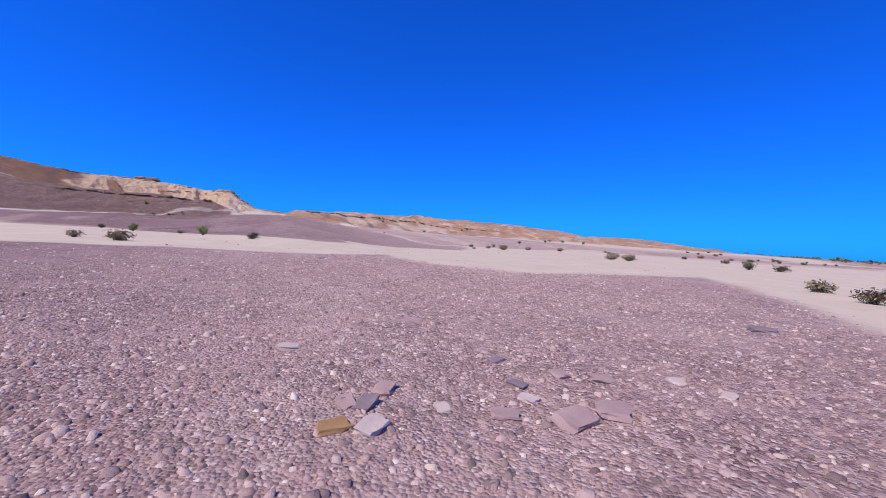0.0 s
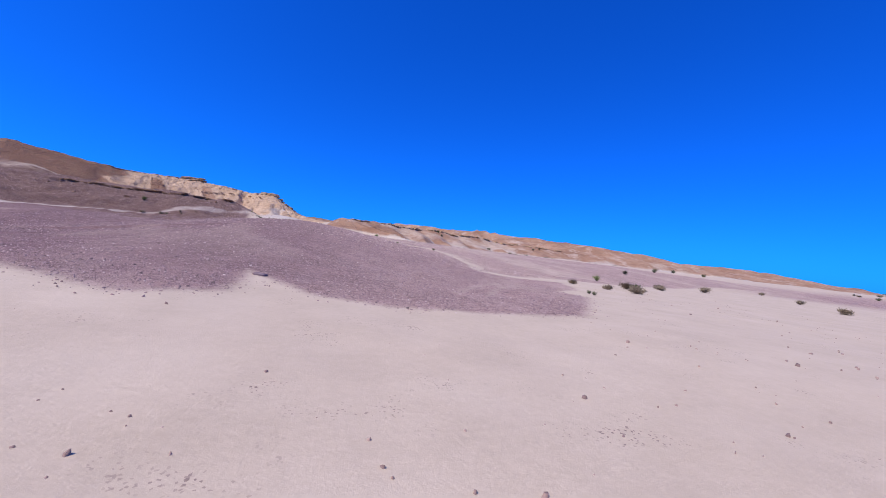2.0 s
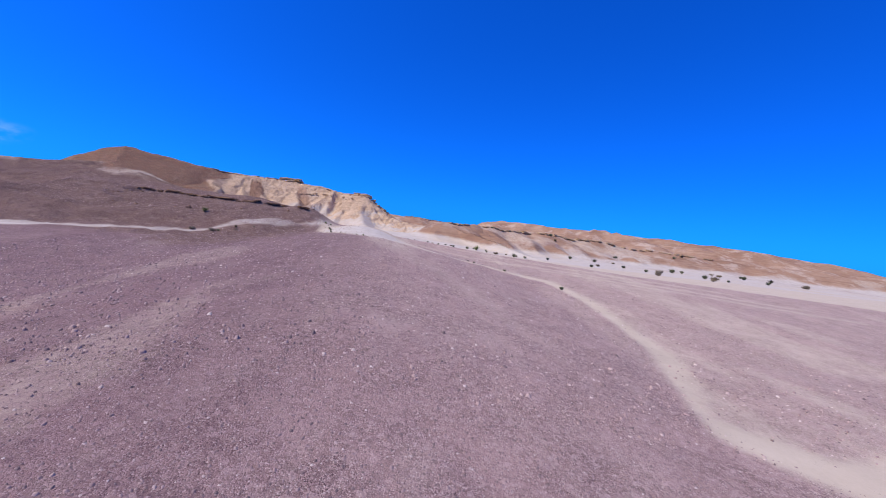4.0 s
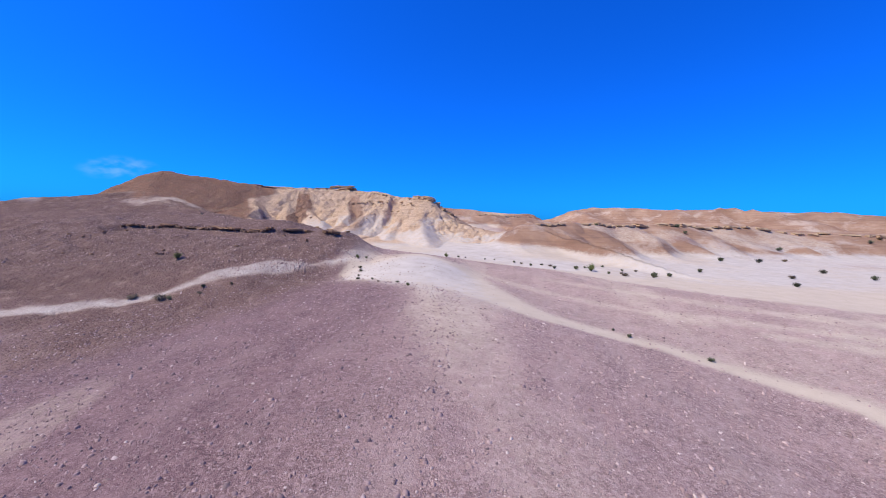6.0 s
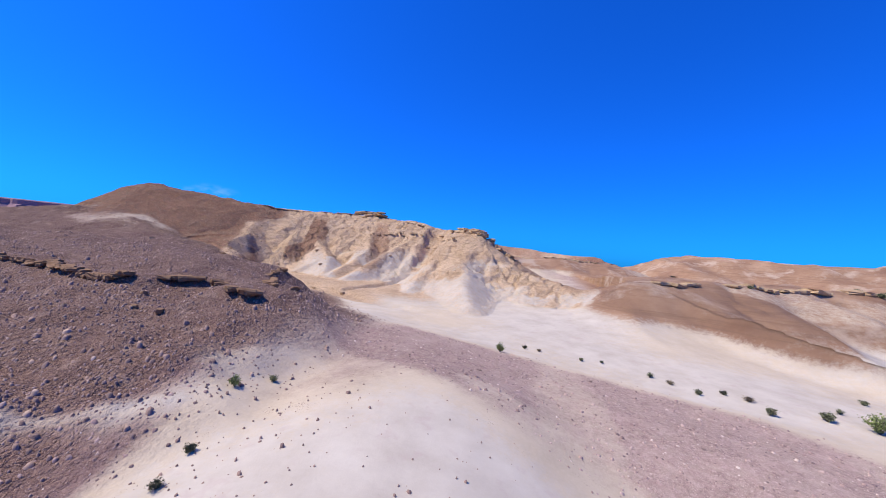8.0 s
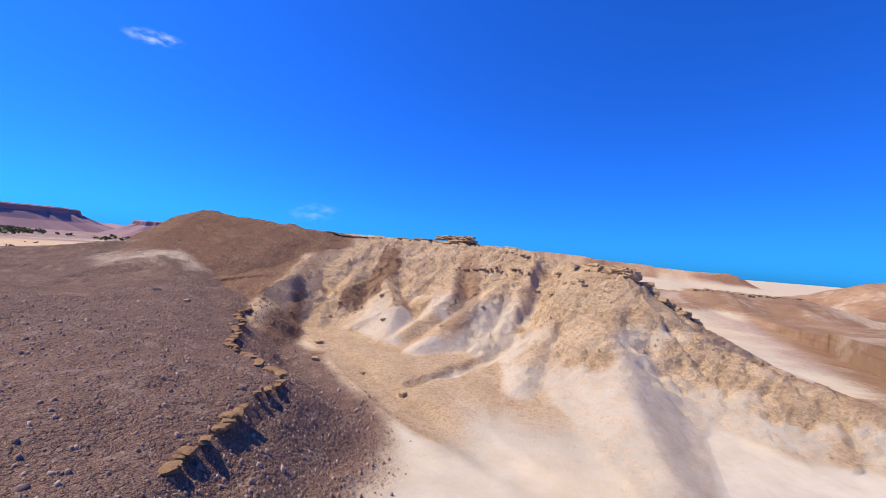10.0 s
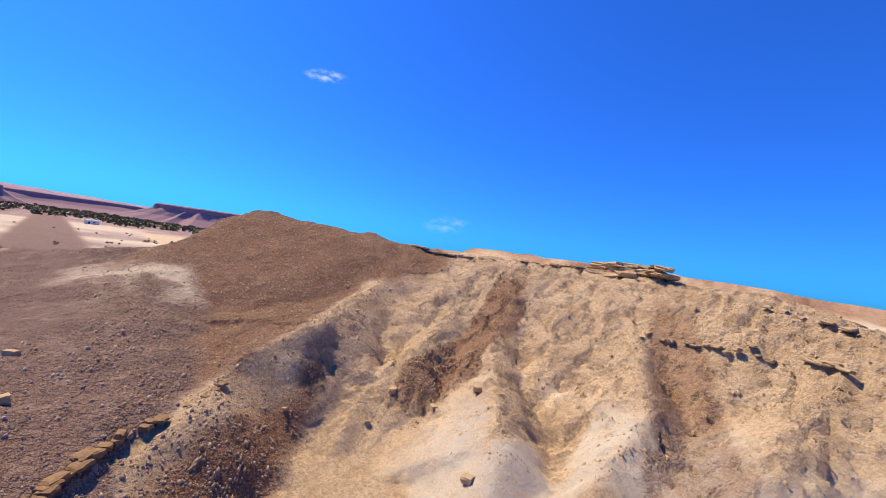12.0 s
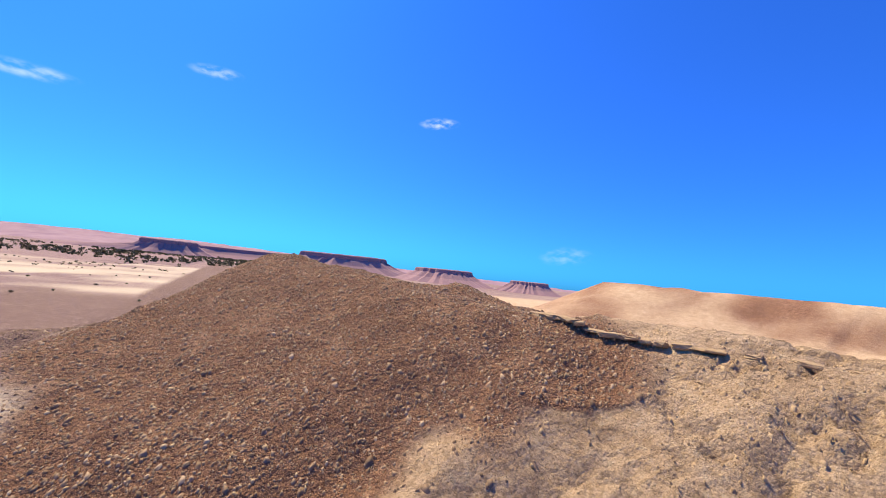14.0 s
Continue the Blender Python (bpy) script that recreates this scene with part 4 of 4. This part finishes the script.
# ---- desert shrubs ----
def shrub(kind, leaf, width, tall, count, seed, name="desert_shrub"):
    """A low shrub: forked twigs from one root, and small leaves in uneven tufts at their ends."""
    rng = random.Random(seed)
    top = new(name)
    sv, sf, lv, lf = [], [], [], []
    for _ in range(count):
        a, lean = rng.uniform(0, 6.283), rng.uniform(0.15, 1.25)
        reach = rng.uniform(0.5, 1.0)
        ex, ey, ez = math.cos(a) * math.sin(lean) * width / 2 * reach, math.sin(a) * math.sin(lean) * width / 2 * reach, tall * reach * math.cos(lean * 0.8)
        mx, my, mz = ex * 0.45 + rng.uniform(-0.04, 0.04), ey * 0.45 + rng.uniform(-0.04, 0.04), ez * 0.55
        r = 0.011
        for (x0, y0, z0), (x1, y1, z1), r0, r1 in (((0, 0, -0.05), (mx, my, mz), r, r * 0.7), ((mx, my, mz), (ex, ey, ez), r * 0.7, r * 0.3)):
            b = len(sv)
            for q in range(3):
                sv.append((x0 + r0 * math.cos(q * 2.1), y0 + r0 * math.sin(q * 2.1), z0))
            for q in range(3):
                sv.append((x1 + r1 * math.cos(q * 2.1), y1 + r1 * math.sin(q * 2.1), z1))
            sf += [(b + q, b + (q + 1) % 3, b + 3 + (q + 1) % 3, b + 3 + q) for q in range(3)]
        for _ in range(14):
            g = rng.uniform(0.45, 1.08)
            cx, cy, cz = ex * g + rng.gauss(0, 0.06), ey * g + rng.gauss(0, 0.06), max(0.02, ez * g + rng.gauss(0, 0.05))
            s = rng.uniform(0.03, 0.07)
            d1 = Vector((rng.gauss(0, 1), rng.gauss(0, 1), rng.gauss(0, 1))).normalized() * s
            d2 = d1.orthogonal().normalized() * s * 0.45
            b = len(lv)
            c = Vector((cx, cy, cz))
            lv += [tuple(c - d1), tuple(c + d2), tuple(c + d1), tuple(c - d2)]
            lf.append((b, b + 1, b + 2, b + 3))
    stems = new("stems", raw_mesh("stems", sv, sf, TWIG))
    stems.parent = top
    leaves = new("foliage", raw_mesh("foliage", lv, lf, leaf))
    leaves.parent = top
    tagged(top, kind, "shrub", "desert shrubs")
    return top


KINDS = [shrub("low dry brown desert shrub on pale sand", LEAF_DRY, 1.0, 0.4, 44, 1), shrub("small dark green desert shrub on sand", LEAF_DARK, 0.9, 0.5, 40, 2),
         shrub("fresh green desert shrub with loose twigs", LEAF_GREEN, 1.0, 0.75, 40, 3), shrub("flat dark brown desert shrub on sand", LEAF_DRY, 1.4, 0.42, 50, 4),
         shrub("grey green desert shrub on white ground", LEAF_DARK, 0.7, 0.4, 30, 5)]
PLACES = [(18.5, -38, 1, 1.3), (15.2, -30.9, 3, 1.2), (16.5, -30, 0, 0.9), (18.1, -39.9, 3, 1.0), (-0.5, -47.7, 0, 0.9), (1.5, -46.2, 3, 0.8), (-18, -27.6, 3, 1.1), (-20.1, -8, 2, 1.1), (-16.6, -10.4, 0, 0.8),
          (-19.9, -26, 0, 0.9), (-14.9, -16.1, 2, 1.1), (-11.8, -20.5, 1, 0.7), (-12.1, -22, 3, 0.8), (18.6, -10.8, 3, 1.2), (14.4, -29.8, 3, 1.0), (19.6, -26.4, 3, 1.1), (27.3, -21.3, 0, 1.1), (37.2, -14.2, 0, 1.2),
          (15.9, -7.3, 3, 0.8), (21.8, -6.9, 0, 1.4), (20.2, -9.1, 1, 1.3), (31.1, -2.3, 0, 1.2), (29.6, -3.9, 3, 1.0), (11.5, -14.3, 1, 0.45), (11.8, -13.6, 1, 0.4), (17, -9.7, 3, 0.8)]
WASH_PLACES = [(-3.4, 54.5, 2, 0.75), (-2.0, 57.2, 1, 0.5), (-1.1, 57.1, 0, 0.4), (1.3, 56.4, 1, 0.4), (2.5, 56.6, 1, 0.35), (4.8, 55.3, 1, 0.55), (5.6, 54.7, 0, 0.5), (6.6, 53.7, 1, 0.55), (7.9, 54.2, 4, 0.6),
               (8.8, 53.8, 3, 0.55), (9.0, 52.4, 1, 0.7), (11.5, 52.9, 1, 0.85), (13.1, 52.4, 2, 1.2), (17.4, 54.9, 1, 0.55), (14.7, 51.4, 1, 0.6), (16.3, 52.2, 0, 0.5), (16.2, 51.0, 3, 0.8), (21.1, 55.0, 1, 0.7),
               (19.6, 51.8, 1, 1.2), (19.5, 56.2, 0, 0.6), (12.9, 54.3, 1, 0.5), (15.8, 57.1, 4, 0.7), (22.5, 54.2, 1, 0.9), (33, 50, 1, 1.0), (38, 57, 0, 1.1), (29, 60, 1, 1.0), (44, 48, 3, 1.1), (50, 60, 1, 1.2), (58, 52, 0, 1.2), (66, 70, 1, 1.3)]
MOUND_PLACES = [(-10.1, 43.3, 1, 0.45), (-10.6, 42.1, 2, 0.5), (-9.6, 39.6, 1, 0.45), (-9.2, 38.4, 4, 0.55), (-9.0, 37.0, 1, 0.3), (-8.7, 35.9, 4, 0.45), (-7.5, 35.4, 1, 0.3), (-6.9, 34.7, 0, 0.25), (-5.5, 34.5, 4, 0.35), (-4.6, 33.5, 2, 0.35),
                (7.6, 29.9, 1, 0.3), (8.1, 29.0, 1, 0.4), (11.1, 26.9, 4, 0.5), (-22.7, 31.8, 0, 0.8), (-20.5, 31.6, 3, 0.85), (-19.9, 31.6, 1, 0.55), (-18.5, 32.5, 0, 0.4), (-18.8, 33.3, 1, 0.45), (-17.0, 33.6, 1, 0.35), (-24.5, 38.1, 2, 0.9), (14.6, 20.2, 1, 0.6)]
for k, (x, y, kind, s) in enumerate(PLACES + WASH_PLACES + MOUND_PLACES):
    copy_thing(KINDS[kind], pose(x, y, ground_z(x, y), 0, 0, 47 * k) @ Matrix.Diagonal((s, s, s, 1)))
rnd = random.Random(5)
for k in range(150):
    far_side = k % 3 if k < 90 else 2
    x, y = (rnd.uniform(40, 170), rnd.uniform(-45, 35)) if far_side == 0 else (rnd.uniform(18, 100), rnd.uniform(56, 120)) if far_side == 1 else (rnd.uniform(-330, -100), rnd.uniform(-60, 150))
    s = rnd.uniform(0.9, 1.9)
    copy_thing(KINDS[rnd.choice((0, 1, 1, 3, 4))], pose(x, y, ground_z(x, y), 0, 0, rnd.uniform(0, 360)) @ Matrix.Diagonal((s, s, s, 1)))
for k, ob in enumerate(KINDS):
    x, y = ((-30, -6), (-24, 2), (28, 3), (34, -30), (24, 62))[k]
    ob.matrix_world = pose(x, y, ground_z(x, y), 0, 0, 20 * k)


# ---- far trees on the plain, too many to count ----
def far_trees(seed, count, box, label, tall):
    rng = np.random.default_rng(seed)
    x, y = rng.uniform(box[0], box[1], count), rng.uniform(box[2], box[3], count)
    keep = fbm(x, y, 120.0, 3, 431) > 0.02
    x, y = x[keep], y[keep]
    z = height(x, y)
    verts, faces = [], []
    for px, py, pz in zip(x, y, z):
        h = tall * rng.uniform(0.6, 1.4)
        for _ in range(16):
            c = Vector((px + rng.normal(0, h * 0.45), py + rng.normal(0, h * 0.45), pz + h * rng.uniform(0.15, 1.0)))
            a = Vector(rng.normal(0, 1, 3)).normalized() * h * rng.uniform(0.18, 0.42)
            q = a.orthogonal() * 0.8
            b = len(verts)
            verts += [tuple(c - a), tuple(c + q), tuple(c + a), tuple(c - q)]
            faces.append((b, b + 1, b + 2, b + 3))
    return tagged(new("far_trees", raw_mesh("far_trees", verts, faces, LEAF_DARK)), label, "trees", kind="stuff")


far_trees(61, 1700, (-1300, -420, -350, 260), "dark green far trees in strips across the plain", 3.5)
far_trees(63, 420, (-420, -185, -160, 220), "small dark shrubs strewn over a pale dry wash", 0.9)
far_trees(62, 500, (260, 900, -60, 160), "dark scrub in a strip across the far plain", 1.8)


# ---- a small white building far out on the plain ----
def small_house(x, y):
    z = ground_z(x, y)
    top = new("house")
    top.location = (x, y, z)
    white = Mat("white_plaster")
    white.done(white.ramp(white.noise(1.0, 4), (0.3, (0.66, 0.62, 0.56)), (0.7, (0.8, 0.77, 0.72))))
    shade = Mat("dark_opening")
    shade.done(shade.ramp(shade.noise(3.0), (0.3, (0.05, 0.05, 0.05)), (0.7, (0.09, 0.08, 0.08))))

    def box(name, cx, cy, cz, sx, sy, sz, mat):
        bm = bmesh.new()
        bmesh.ops.create_cube(bm, size=1.0)
        bmesh.ops.bevel(bm, geom=bm.edges[:], offset=0.02, segments=1, affect="EDGES")
        for v in bm.verts:
            v.co = Vector((v.co.x * sx + cx, v.co.y * sy + cy, v.co.z * sz + cz))
        part(name, bm, mat, top)

    box("wall", 0, 0, 1.5, 6.0, 9.0, 3.4, white.mat)
    box("roof", 0, 0, 3.3, 6.4, 9.4, 0.25, white.mat)
    box("door", 3.02, -1.5, 1.05, 0.1, 1.0, 2.1, shade.mat)
    box("window", 3.02, 1.5, 1.7, 0.1, 1.2, 1.1, shade.mat)
    tagged(top, "small white flat-roofed house far out on the plain", "house")


small_house(-430, 92)


# ---- thin clouds ----
def cloud(az, el, width, tall, seed, thick, label):
    """A wisp: thin wavy sheets of ice cloud, high up and far off."""
    far = 3600.0
    a, e = radians(az), radians(el)
    eye = Vector((-20, 60, 10))
    way = Vector((-math.sin(a) * math.cos(e), math.cos(a) * math.cos(e), math.sin(e)))
    m = Mat("ice_cloud_%d" % seed)
    n = m.n
    # the sheets emit their own white, standing in for sunlight on the cloud
    clear, white = n.new("ShaderNodeBsdfTransparent"), n.new("ShaderNodeEmission")
    white.inputs["Color"].default_value, white.inputs["Strength"].default_value = (0.75, 0.93, 1.0, 1), 0.95
    uv = n.new("ShaderNodeTexCoord").outputs["Generated"]
    edge = n.new("ShaderNodeMapping")
    edge.inputs["Location"].default_value, edge.inputs["Scale"].default_value = (-1, -1, 0), (2, 2, 0)
    m.l.new(uv, edge.inputs["Vector"])
    ball = n.new("ShaderNodeVectorMath")
    ball.operation = "LENGTH"
    m.l.new(edge.outputs[0], ball.inputs[0])
    lump = m.noise(0.007 * 600 / width, 3, 0.5, m.stretched(1, 2.2, 1))
    fade = m.maths("MULTIPLY", m.spread(m.maths("SUBTRACT", 1.0, ball.outputs["Value"]), 0.0, 0.7), m.spread(lump, 0.36, 0.72))
    mixer = n.new("ShaderNodeMixShader")
    m.l.new(m.maths("MULTIPLY", fade, thick), mixer.inputs[0])
    m.l.new(clear.outputs[0], mixer.inputs[1])
    m.l.new(white.outputs[0], mixer.inputs[2])
    m.l.new(mixer.outputs[0], n["Material Output"].inputs["Surface"])
    bm = bmesh.new()
    bmesh.ops.create_grid(bm, x_segments=12, y_segments=8, size=0.5)
    for v in bm.verts:
        v.co = Vector((v.co.x * width, v.co.y * tall, 12 * math.sin(v.co.x * 9 + seed)))
    ob = part("cloud", bm, m.mat)
    ob.matrix_world = look(eye + way * far, eye, -6)
    ob.visible_shadow = False
    return tagged(ob, label, "cloud", "thin clouds")


cloud(64.2, 21.6, 400, 120, 3, 0.45, "small bright wisp of white cloud in blue sky")
cloud(94.4, 21.8, 420, 110, 5, 0.3, "faint streak of thin cloud in blue sky")
cloud(110.5, 15.8, 560, 120, 7, 0.35, "faint long wisp of thin cloud")
cloud(44.3, 4.5, 520, 200, 9, 0.16, "very faint wisp of cloud low in the sky")
